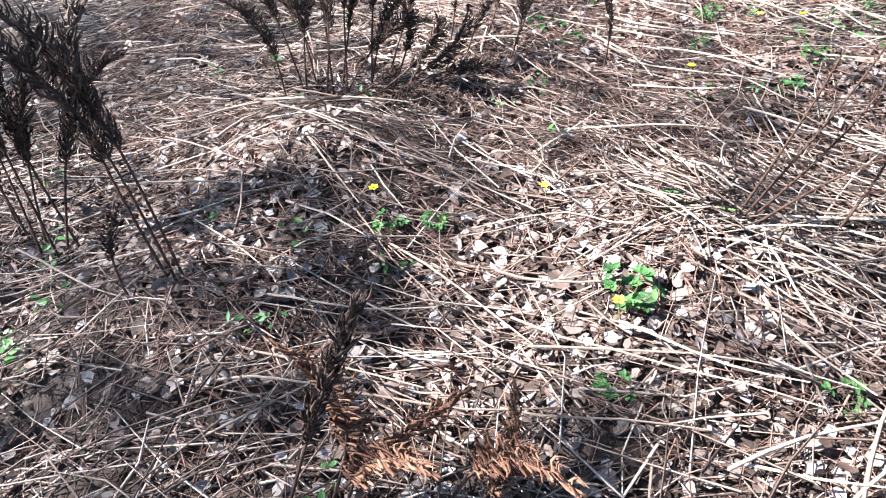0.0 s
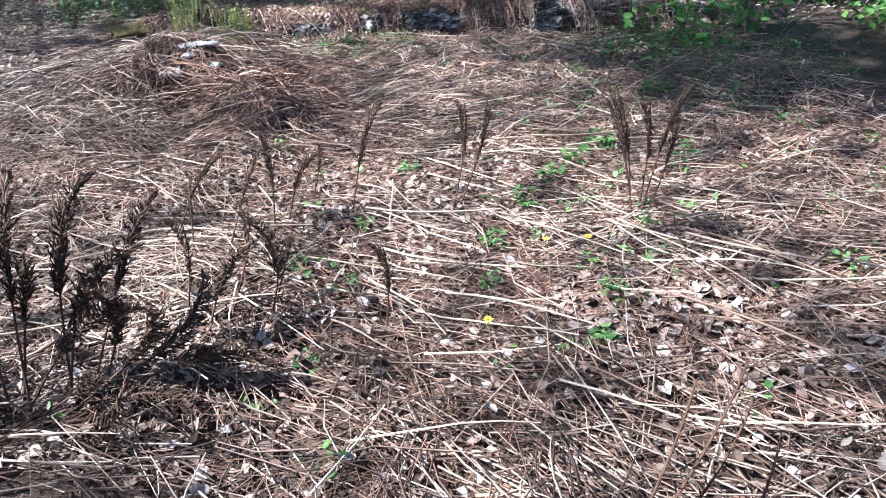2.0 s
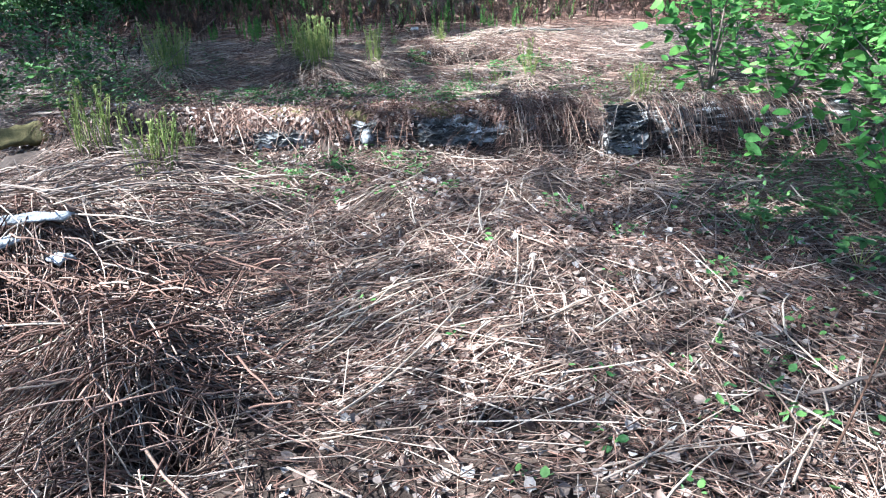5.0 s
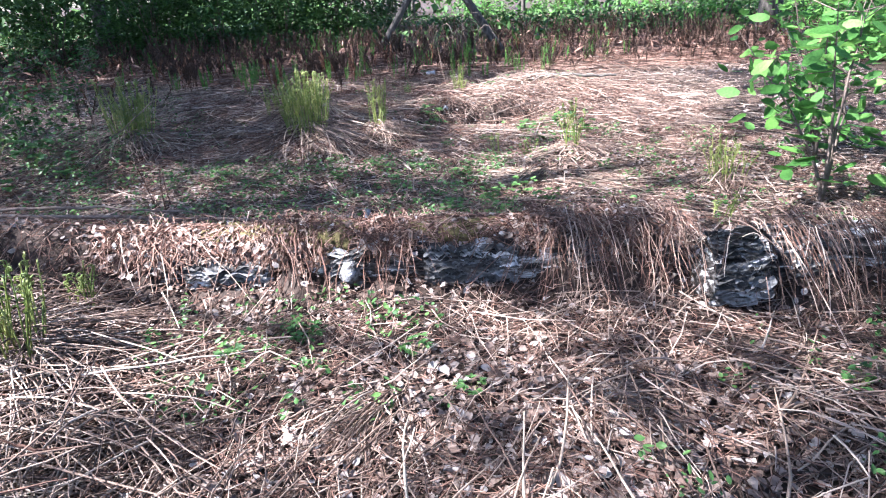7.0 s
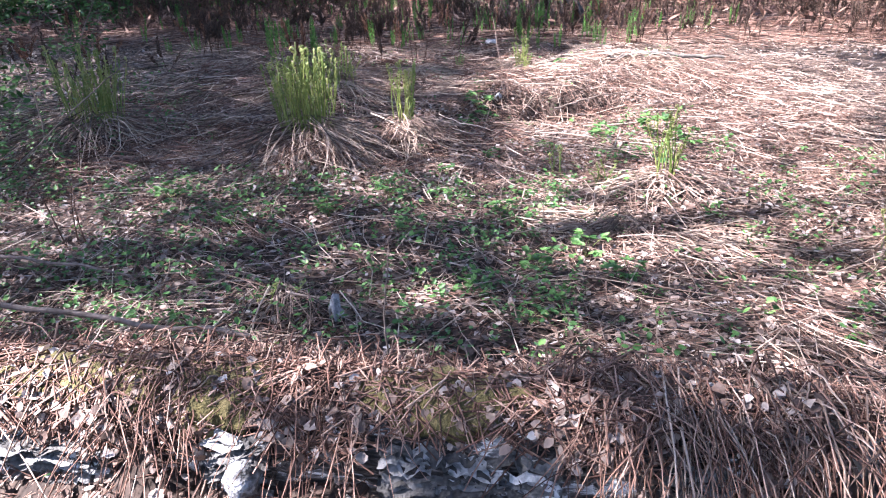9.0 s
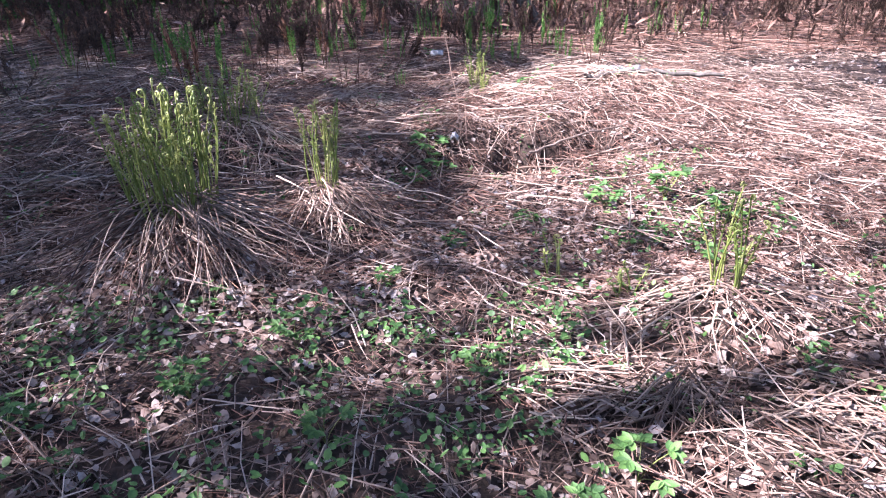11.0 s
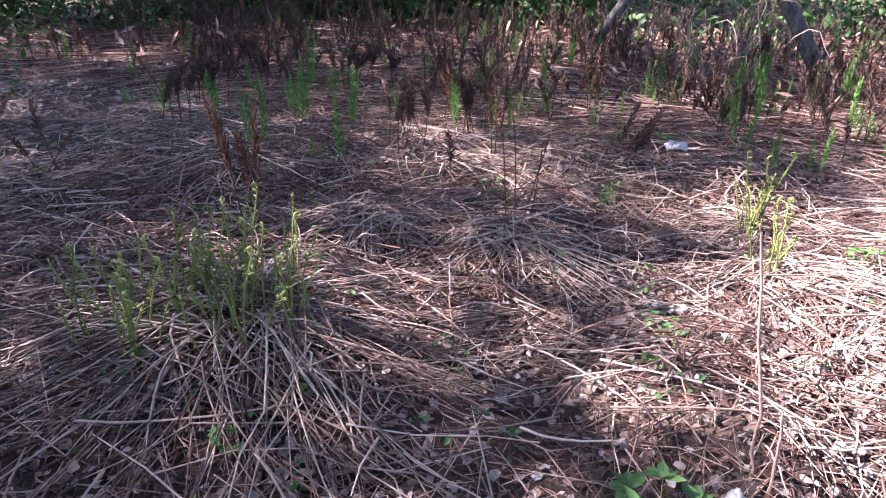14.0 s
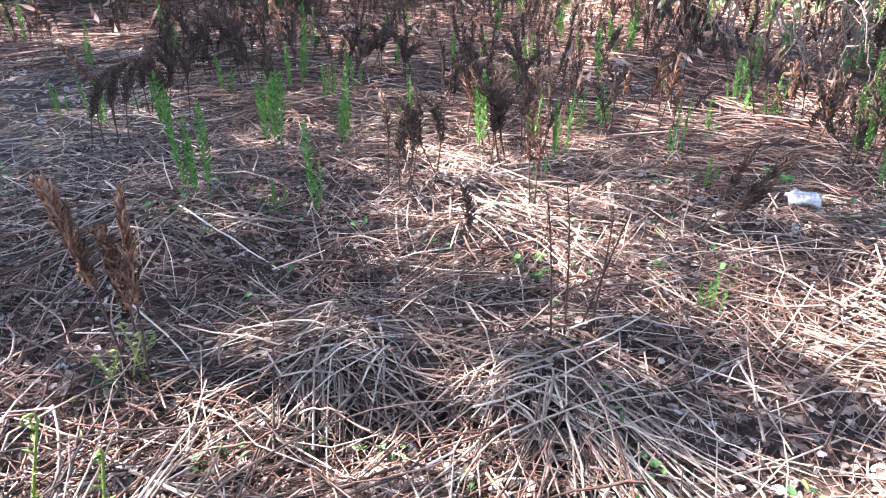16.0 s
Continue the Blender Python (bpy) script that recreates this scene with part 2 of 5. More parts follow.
# ---- the lie of the land ----
MOUNDS = [(-1.62, 0.98, 0.36, 0.26), (-2.1, 1.3, 0.26, 0.4), (-2.35, 0.3, 0.16, 0.45), (-1.2, 0.5, 0.2, 0.2), (-1.68, 0.58, -0.26, 0.1), (-1.98, 0.88, 0.16, 0.13), (-0.84, 0.0, -0.2, 0.09), (-1.6, -0.25, -0.16, 0.1), (-1.0, 0.2, 0.14, 0.16),
          (-1.22, -0.4, 0.10, 0.3), (-1.15, -3.15, 0.16, 0.22), (-1.2, -3.95, 0.09, 0.25), (0.17, -3.5, 0.09, 0.2), (-0.85, -1.9, 0.10, 0.25), (-0.44, -1.45, 0.06, 0.2),
          (-3.2, 6.9, 0.16, 0.4), (-1.28, 6.6, 0.18, 0.32), (-0.6, 6.95, 0.16, 0.2), (1.2, 5.95, 0.13, 0.22),
          (-1.62, 8.42, 0.16, 0.42), (-2.35, 3.0, 0.24, 0.4), (-1.7, 2.45, 0.12, 0.3), (0.9, 8.85, 0.13, 0.42), (0.05, 8.55, 0.13, 0.33), (1.5, 9.9, 0.14, 0.6), (-0.35, 8.05, 0.1, 0.3),
          (-1.66, 9.72, 0.09, 0.2), (-0.9, 9.78, 0.07, 0.2), (-1.5, 9.38, -0.12, 0.12), (-1.2, 9.5, -0.06, 0.12), (0.53, 7.98, -0.30, 0.12), (1.15, 8.25, -0.22, 0.12), (0.82, 8.1, -0.24, 0.12), (0.75, 8.36, 0.13, 0.18), (0.25, 8.28, 0.1, 0.17),
          (-2.9, 10.2, 0.06, 0.3), (-0.1, 11.45, 0.08, 0.3), (0.4, 1.5, 0.05, 0.4), (1.3, 3.9, 0.10, 0.5), (-1.0, 3.8, 0.06, 0.5)]


def height(x, y):
    x, y = np.asarray(x, float), np.asarray(y, float)
    z = 0.022 * np.sin(1.3 * x + 0.6 * y) + 0.018 * np.sin(2.1 * y - 0.8 * x + 1) + 0.010 * np.sin(4.7 * x + 3.1 * y) + 0.008 * np.sin(6.3 * y - 5.2 * x)
    for mx, my, mh, mr in MOUNDS:
        z = z + mh * np.exp(-((x - mx) ** 2 + (y - my) ** 2) / (2 * mr * mr))
    bank = np.clip((x + 3.1) / 0.3, 0, 1) * np.clip((1.35 - x) / 0.3, 0, 1)
    z = z + 0.25 * bank * np.exp(-((y - 3.5) / 0.2) ** 2)
    for a, b, my, mh in ((0.5, 1.22, 3.3, 0.17), (1.62, 3.2, 3.14, 0.16), (-3.2, -1.4, 3.34, 0.14), (-0.86, -0.6, 3.3, 0.13)):
        z = z + mh * np.clip((x - a) / 0.1, 0, 1) * np.clip((b - x) / 0.1, 0, 1) * np.exp(-((y - my) / 0.15) ** 2)
    far = np.hypot(x, y - 5)
    return z * np.clip((60 - far) / 30, 0, 1) + 0.0


def build_ground():
    def axis(lo, hi, step, out):
        core = np.arange(lo, hi + 1e-6, step)
        grow = np.geomspace(step * 2, out, 26)
        return np.concatenate([lo - grow[::-1], core, hi + grow])
    gx, gy = axis(-5, 5, 0.06, 400), axis(-6, 16, 0.06, 400)
    X, Y = np.meshgrid(gx, gy, indexing="ij")
    Z = height(X, Y)
    near = (np.abs(X) < 6) & (Y > -7) & (Y < 17)
    Z = Z + np.where(near, rng.normal(size=Z.shape) * 0.006, 0)
    v = np.stack([X, Y, Z], -1).reshape(-1, 3)
    ix = np.arange(len(v)).reshape(X.shape)
    f = np.stack([ix[:-1, :-1], ix[1:, :-1], ix[1:, 1:], ix[:-1, 1:]], -1).reshape(-1, 4)
    return tagged(new("ground", mesh_of("ground", v, f, SOIL, True)), "brown forest soil under dead fern litter", "ground", kind="structure")


ground = build_ground()

# ---- litter ----
def heading(x, y):
    """The way in which the dead stalks have fallen."""
    return 0.5 * np.sin(0.9 * x + 1.7 * np.sin(0.7 * y)) + 0.6 * np.sin(0.8 * y + 0.5 * x) + 0.25


def scatter(n, x0, x1, y0, y1, power=0.0, seed_scale=1.1):
    x, y = rng.uniform(x0, x1, n), rng.uniform(y0, y1, n)
    d = 0.5 + 0.25 * np.sin(seed_scale * 2.3 * x + 1.9 * np.sin(seed_scale * y)) + 0.25 * np.sin(seed_scale * 2.9 * y - 1.3 * np.cos(seed_scale * 1.7 * x))
    keep = rng.uniform(size=n) < (1 - power) + power * d
    return x[keep], y[keep]


OPEN = [(0.95, 2.0, 0.8, 0.6), (-0.2, -1.0, 0.9, 0.5), (-0.1, -3.5, 0.45, 0.4), (-1.5, -3.5, 0.6, 0.45), (0.2, 2.35, 0.9, 0.4), (-0.6, 7.6, 0.6, 0.4), (0.5, 6.9, 0.7, 0.6), (0.2, 9.1, 0.5, 0.3), (-0.9, 6.1, 0.8, 0.3), (0.9, -2.4, 0.5, 0.35)]


def leafy_patch(x, y):
    """Where leaves lie rather than stalks."""
    w = np.zeros_like(x)
    for cx, cy, rx, ry in OPEN:
        w = np.maximum(w, np.exp(-((x - cx) / rx) ** 2 - ((y - cy) / ry) ** 2))
    return w


def lying(x, y, lo, hi, r0, r1, k=5, spread=0.32, lift=0.035):
    n = len(x)
    a = heading(x, y) + rng.normal(size=n) * spread + np.where(rng.uniform(size=n) < 0.5, math.pi, 0)
    wild = rng.uniform(size=n) < 0.22
    a = np.where(wild, rng.uniform(0, 6.28, n), a)
    L = rng.uniform(lo, hi, n)
    bend = rng.normal(size=n) * 0.18
    s = np.linspace(-0.5, 0.5, k)
    ang = a[:, None] + bend[:, None] * s
    ang = ang + np.where((rng.uniform(size=n) < 0.3)[:, None] & (s > rng.uniform(-0.2, 0.3, n)[:, None]), rng.normal(size=n)[:, None] * 0.25, 0)
    px = x[:, None] + L[:, None] * s * np.cos(ang)
    py = y[:, None] + L[:, None] * s * np.sin(ang)
    z = height(px, py) + rng.uniform(0.003, lift, n)[:, None] + (rng.uniform(-0.03, 0.06, n) * (L / hi))[:, None] * s + rng.normal(size=(n, k)) * 0.004
    r = rng.uniform(r0, r1, n)[:, None] * np.linspace(1.0, 0.45, k)[None]
    return np.stack([px, py, z], -1), r


def build_straw():
    p, r = [], []
    for n, x0, x1, y0, y1, pw in ((34000, -3.4, 3.2, -5.2, 3.05, 0.75), (3000, -7, -3.2, -3, 6, 0.5), (5000, -9, -4.6, 6, 13, 0.5), (2500, 3.2, 7, 5, 13, 0.5), (9000, -5, 4.2, 3.6, 6.4, 0.7), (14500, -5, 4.2, 6.4, 12.5, 0.75)):
        x, y = scatter(n, x0, x1, y0, y1, pw)
        k = rng.uniform(size=len(x)) > 0.9 * leafy_patch(x, y)
        x, y = x[k], y[k]
        a, b = lying(x, y, 0.08, 0.5, 0.0018, 0.0046, k=3, spread=0.65 if y0 < 3 else 1.3, lift=0.075)
        p.append(a), r.append(b)
    for n, y0, y1 in ((1800, 6.4, 10.2), (2400, 10.2, 14.0)):
        x, y = scatter(n, -4.5, 3.5, y0, y1, 0.9, 1.3)
        a, b = lying(x, y, 0.2, 0.6, 0.0028, 0.0058, k=3, spread=1.4, lift=0.14)
        p.append(a), r.append(b)
    v, f = tubes(np.concatenate(p), np.concatenate(r))
    made = tagged(new("fallen_fern_stalks", mesh_of("fallen_fern_stalks", v, f, STRAW)), "dry straw-brown fern stalks lying thick on the ground", "straw", kind="stuff")
    x, y = scatter(16000, -10, 9, 12.2, 21, 0.3)
    v, f = tubes(*lying(x, y, 0.3, 0.9, 0.004, 0.008, k=3, spread=0.6, lift=0.12))
    tagged(new("far_fern_stalks", mesh_of("far_fern_stalks", v, f, DEBRIS)), "dry brown fern stalks lying under the dead fern stand", "straw", kind="stuff")
    p, r = [], []
    for n, x0, x1, y0, y1 in ((105000, -3.0, 2.8, -5.0, 2.9), (30000, -4.0, 3.6, 2.9, 6.5), (70000, -3.8, 3.2, 6.2, 12.2)):
        x, y = scatter(n, x0, x1, y0, y1, 0.5, 1.7)
        a, b = lying(x, y, 0.02, 0.12, 0.0012, 0.0032, k=2, spread=1.0, lift=0.06)
        p.append(a), r.append(b)
    v, f = tubes(np.concatenate(p), np.concatenate(r))
    tagged(new("fern_debris", mesh_of("fern_debris", v, f, DEBRIS)), "broken reddish-brown bits of dead fern", "debris", kind="stuff")
    return made


def leaf_set(n, x0, x1, y0, y1, power, big=1.0):
    x, y = scatter(n, x0, x1, y0, y1, power, 0.8)
    m = len(x)
    c = np.stack([x, y, height(x, y) + rng.uniform(0.004, 0.04, m)], -1)
    nm = np.stack([rng.normal(size=m) * 0.38, rng.normal(size=m) * 0.38, np.ones(m)], -1)
    nm /= np.linalg.norm(nm, axis=1, keepdims=True)
    s = rng.uniform(0.022, 0.05, m) * big
    return scraps(c, np.cross(nm, unit(m)), nm, s * 1.15, s * rng.uniform(0.7, 1.1, m), rng.normal(size=m) * 0.3)


def build_leaf_litter():
    v, f = joined(leaf_set(6000, -6.5, -3.2, -3, 6, 0.5, 1.2), leaf_set(9000, -9, -4.1, 5, 14, 0.5, 1.2), leaf_set(6000, 3.0, 7, 3, 13, 0.5, 1.2), leaf_set(50000, -3.2, 3.0, -5.2, 2.9, 0.7, 0.85), leaf_set(24000, -4.0, 3.6, 2.9, 6.5, 0.4, 0.85), leaf_set(36000, -4.2, 3.2, 6.3, 12, 0.6, 0.8), *(leaf_set(int(2000 * rx * ry + 350), cx - rx, cx + rx, cy - ry, cy + ry, 0.2, 1.0) for cx, cy, rx, ry in OPEN))
    return tagged(new("leaf_litter", mesh_of("leaf_litter", v, f, LEAF)), "grey and brown dead leaves strewn on the ground", "leaf litter", kind="stuff")


straw = build_straw()
litter = build_leaf_litter()

def on(x, y, d=0.0):
    return float(height(x, y)) + d


# ---- single leaves and stalks that can be picked apart ----
def single_leaf_meshes():
    out = []
    for i in range(10):
        s = rng.uniform(0.03, 0.052)
        v, f = leaves(np.zeros((1, 3)), np.array([[1.0, 0, 0]]), np.array([[0.0, 0, 1]]), s * 1.15, s * rng.uniform(0.75, 1.05), rng.choice([-1, 1]) * rng.uniform(0.25, 0.7), 0.5)
        v = v + rng.normal(size=v.shape) * s * 0.06
        out.append(mesh_of("leaf", v, f, LEAF_OB, True))
    return out


def build_single_leaves(n):
    ms = single_leaf_meshes()
    for i in range(n):
        x, y = (rng.uniform(-1.6, 1.4), rng.uniform(-4.3, 1.8)) if i % 3 else (rng.uniform(-1.8, 1.2), rng.uniform(6.5, 9.8))
        m = pose(x, y, float(height(x, y)) + rng.uniform(0.035, 0.06), rng.normal() * 25, rng.normal() * 25, rng.uniform(0, 360))
        part("leaf", ms[i % 10], litter, m=m)


build_single_leaves(280)


def single_stalks(n):
    ms = []
    for i in range(8):
        t = np.linspace(-0.5, 0.5, 6)
        p = np.stack([t, 0.04 * np.sin(t * 3 + i) + rng.normal(size=6) * 0.004, 0.012 * np.sin(t * 4 + i)], -1)
        ms.append(mesh_of("stalk", *tubes(p[None], (np.linspace(1, 0.5, 6) * rng.uniform(0.006, 0.010))[None], 4), STRAW_OB, True))
    for i in range(n):
        x, y = (rng.uniform(-1.6, 1.4), rng.uniform(-4.2, 2.6)) if i % 3 else (rng.uniform(-2.2, 1.2), rng.uniform(6.8, 10.2))
        L = rng.uniform(0.3, 0.75)
        turn = math.degrees(float(heading(x, y))) + rng.normal() * 25
        m = pose(x, y, on(x, y, rng.uniform(0.06, 0.09)), 0, rng.normal() * 4, turn) @ Matrix.Diagonal((L, 0.6, 0.6, 1))
        part("stalk", ms[i % 8], straw, m=m)


single_stalks(260)


# ---- the fallen birch ----
def log_section(parent, x0, x1, y0, y1, radius, mat, zc, label, rough=0.12, lean=0.0, flake=0.09):
    k, s = int((x1 - x0) / 0.03) + 2, 40
    t = np.linspace(0, 1, k)
    a = np.arange(s) * 2 * math.pi / s
    X = x0 + (x1 - x0) * t
    T, A = np.meshgrid(t, a, indexing="ij")
    XX = np.repeat(X[:, None], s, 1)
    n = np.array([[noise.fractal(Vector((XX[i, j] * 3.0, math.cos(a[j]) * 1.3, math.sin(a[j]) * 1.3 + 5)), 1.0, 2.0, 5) for j in range(s)] for i in range(k)])
    plate = np.array([[noise.cell(Vector((XX[i, j] * 9.0 + n[i, j] * 3, a[j] * 4.5 + n[i, j] * 2, 2))) for j in range(s)] for i in range(k)])
    fine = np.array([[noise.fractal(Vector((XX[i, j] * 11.0, math.cos(a[j]) * 5, math.sin(a[j]) * 5)), 1.0, 2.0, 4) for j in range(s)] for i in range(k)])
    R = radius * (1 + rough * n + 0.10 * (plate - 0.5) + flake * fine + 0.05 * np.sin(2.2 * XX))
    for i, q in enumerate((0.03, 0.88, 0.98)):
        R[i] *= q
        R[-1 - i] *= q
    v = np.stack([XX + lean * np.sin(A) * 0.1 + np.where(T == 0, 0.05, 0) * 1.0 - np.where(T == 1, 0.05, 0), (y0 + (y1 - y0) * T) + R * np.cos(A), zc + R * np.sin(A)], -1).reshape(-1, 3)
    ix = np.arange(k * s).reshape(k, s)
    nx = np.roll(ix, -1, 1)
    f = np.stack([ix[:-1], nx[:-1], nx[1:], ix[1:]], -1).reshape(-1, 4)
    return part("log_section", mesh_of("log_section", v, f, mat, False), parent, label)


def moss_pad(parent, cx, cy, cz, lx, ly, radius):
    """A lumpy cushion lying over the top of the log."""
    nu, nv = 34, 18
    u, w = np.linspace(-1, 1, nu), np.linspace(-1, 1, nv)
    U, W = np.meshgrid(u, w, indexing="ij")
    edge = np.clip(1 - np.sqrt(U * U + W * W), 0, 1)
    nz = np.array([[noise.fractal(Vector((U[i, j] * 4 + cx * 9, W[i, j] * 3, 3)), 1.0, 2.0, 5) for j in range(nv)] for i in range(nu)])
    rim = np.sqrt(np.maximum(U * U + W * W, 1e-6))
    sh = np.where(rim > 1, 1 / rim, 1) * (1 + 0.16 * nz)
    ang = math.pi / 2 + W * sh * ly / radius
    R = radius + 0.004 + np.minimum(edge * 3, 1) * (0.022 + 0.02 * nz) - np.where(edge <= 0.02, 0.03, 0)
    v = np.stack([cx + U * sh * lx, cy + R * np.cos(ang), cz + R * np.sin(ang)], -1).reshape(-1, 3)
    ix = np.arange(nu * nv).reshape(nu, nv)
    f = np.stack([ix[:-1, :-1], ix[1:, :-1], ix[1:, 1:], ix[:-1, 1:]], -1).reshape(-1, 4)
    part("moss", mesh_of("moss", v, f, MOSS, True), parent, "yellow-green moss cushion")


def bark_flakes(parent, x0, x1, yc, zc, R, a0, a1, n, big=1.0):
    """Torn plates of birch bark lapping over one another, their lower edges curled out."""
    nu, nv = 7, 4
    V, F = [], []
    for i in range(n):
        cx, ca = rng.uniform(x0, x1), rng.uniform(a0, a1)
        lx, la = big * rng.uniform(0.025, 0.085), big * rng.uniform(0.05, 0.13)
        u, w = np.meshgrid(np.linspace(-1, 1, nu), np.linspace(-1, 1, nv), indexing="ij")
        wave = 0.05 * np.sin(u * rng.uniform(2, 5) + rng.uniform(0, 6)) + 0.018 * rng.normal(size=u.shape)
        taper = 1 - 0.55 * u * u
        A = ca + w * la * taper + wave
        rr = R + 0.004 + 0.012 * rng.uniform() + np.clip(w, 0, 1) ** 2 * rng.uniform(0.006, 0.026) + rng.normal(size=u.shape) * 0.0015
        X = np.clip(cx + u * lx, x0 - 0.01, x1 + 0.01)
        V.append(np.stack([X, yc(X) + rr * np.cos(A), zc + rr * np.sin(A)], -1).reshape(-1, 3))
        ix = np.arange(nu * nv).reshape(nu, nv) + i * nu * nv
        F.append(np.stack([ix[:-1, :-1], ix[1:, :-1], ix[1:, 1:], ix[:-1, 1:]], -1).reshape(-1, 4))
    part("bark", mesh_of("bark", np.concatenate(V), np.concatenate(F), FLAKE, False), parent, "curled grey and white plates of bark")


birch = thing("fallen_birch_log", 0, 0, 0, "fallen rotten birch log with peeling black and white bark", "log")
LOG_R, LOG_Z = 0.18, 0.17


def log_y(x):
    """The line of the log's middle."""
    return 3.42 - 0.02 * x


log_section(birch, -2.9, 1.04, log_y(-2.9), log_y(1.04), LOG_R, BIRCH, LOG_Z, "rotten bark with moss")
log_section(birch, 1.28, 1.53, 3.10, 3.08, 0.17, BIRCH, 0.18, "dark rotten end of the log", 0.04, 0.4, 0.11)
bark_flakes(birch, 1.28, 1.54, lambda x: 3.09 + 0 * x, 0.18, 0.175, 1.5, 3.75, 120)
for a, b, n in ((-0.06, 0.4, 90), (-0.55, -0.38, 26), (-1.3, -0.85, 60), (0.66, 0.85, 20), (-2.5, -2.3, 20)):
    bark_flakes(birch, a, b, log_y, LOG_Z, LOG_R, 2.55 if a > -1 else 2.8, 3.5, n)
log_section(birch, 1.5, 3.2, 3.28, 3.22, 0.17, BIRCH, 0.15, "")
bark_flakes(birch, 1.75, 1.95, lambda x: 3.27 + 0 * x, 0.15, 0.17, 2.2, 3.4, 30)
for x, lx, ly in ((-1.0, 0.3, 0.14), (-0.55, 0.16, 0.2), (0.1, 0.3, 0.15), (-2.1, 0.35, 0.14), (-0.78, 0.12, 0.16)):
    moss_pad(birch, x, log_y(x), LOG_Z, lx, ly, LOG_R)


def stub_branch():
    """The broken branch stub that stands out of the log."""
    x, y = -0.44, log_y(-0.44) - LOG_R
    p = np.array([[[x, y + 0.06, 0.2], [x - 0.01, y, 0.18], [x - 0.015, y - 0.05, 0.16], [x - 0.02, y - 0.075, 0.15]]])
    v, f = tubes(p, np.array([[0.06, 0.05, 0.045, 0.001]]), 12)
    v = v + rng.normal(size=v.shape) * 0.006
    part("branch_stub", mesh_of("branch_stub", v, f, BIRCH_PALE, False), birch, "pale broken branch stub")


stub_branch()


def thatch(n, x0, x1, y_top, z_top, y_foot, mat, label, wild=0.08, thin=1.0):
    """Dead stalks combed down over the log to the ground before it."""
    k = 8
    t = np.linspace(0, 1, k)
    x = rng.uniform(x0, x1, n)[:, None] + rng.normal(size=(n, 1)) * wild * t * 2.2 + rng.normal(size=(n, 1)) * wild * 0.35 * np.sin(t * 5)
    over = rng.uniform(-0.12, 0.25, n)[:, None]
    foot = (y_foot + rng.normal(size=n) * 0.1)[:, None]
    cut = rng.uniform(0.4, 1.0, n)[:, None]
    s = t[None] * cut
    y = (y_top + over) + (foot - y_top - over) * np.clip(s * 1.15 - 0.1, 0, 1) ** 1.1 - 0.02 * np.sin(s * math.pi)
    zt = z_top - 0.25 * np.maximum(-over, 0) + rng.uniform(0.0, 0.03, n)[:, None]
    z = zt + 0.02 * np.sin(np.minimum(s * 3, 1) * math.pi) - (zt - height(x, y) - 0.02) * np.clip(s * 1.25 - 0.2, 0, 1) ** 1.6
    p = np.stack([x + rng.normal(size=(n, k)) * 0.005, y, z + rng.normal(size=(n, k)) * 0.004], -1)
    v, f = tubes(p, thin * rng.uniform(0.002, 0.0044, n)[:, None] * np.linspace(1, 0.5, k)[None])
    tagged(new("fern_thatch", mesh_of("fern_thatch", v, f, mat)), label, "straw", kind="stuff")


COMBED = "dead fern stalks combed down over the log"
thatch(60, 0.62, 1.25, 3.4, 0.36, 2.98, STRAW, COMBED, 0.04)
thatch(150, 0.5, 1.27, 3.4, 0.36, 2.98, DEBRIS, COMBED, 0.08, 0.8)
thatch(150, 1.56, 2.9, 3.24, 0.34, 2.78, STRAW, COMBED, 0.03)
thatch(140, 1.56, 2.9, 3.24, 0.34, 2.80, DEBRIS, COMBED, 0.05, 0.8)
thatch(50, -0.42, -0.1, 3.43, 0.36, 3.14, DEBRIS, COMBED, 0.05, 0.8)
thatch(60, -0.95, -0.55, 3.44, 0.36, 3.14, DEBRIS, COMBED, 0.06, 0.8)
thatch(30, -1.75, -0.5, 3.45, 0.36, 3.1, STRAW, COMBED, 0.07)
thatch(150, -2.9, -1.3, 3.47, 0.36, 3.12, DEBRIS, COMBED, 0.07, 0.85)
thatch(40, 0.35, 0.65, 3.42, 0.36, 3.1, DEBRIS, COMBED, 0.08, 0.8)
thatch(14, 1.2, 1.52, 3.08, 0.39, 2.75, STRAW, "few dead stalks over the pale bark", 0.05)


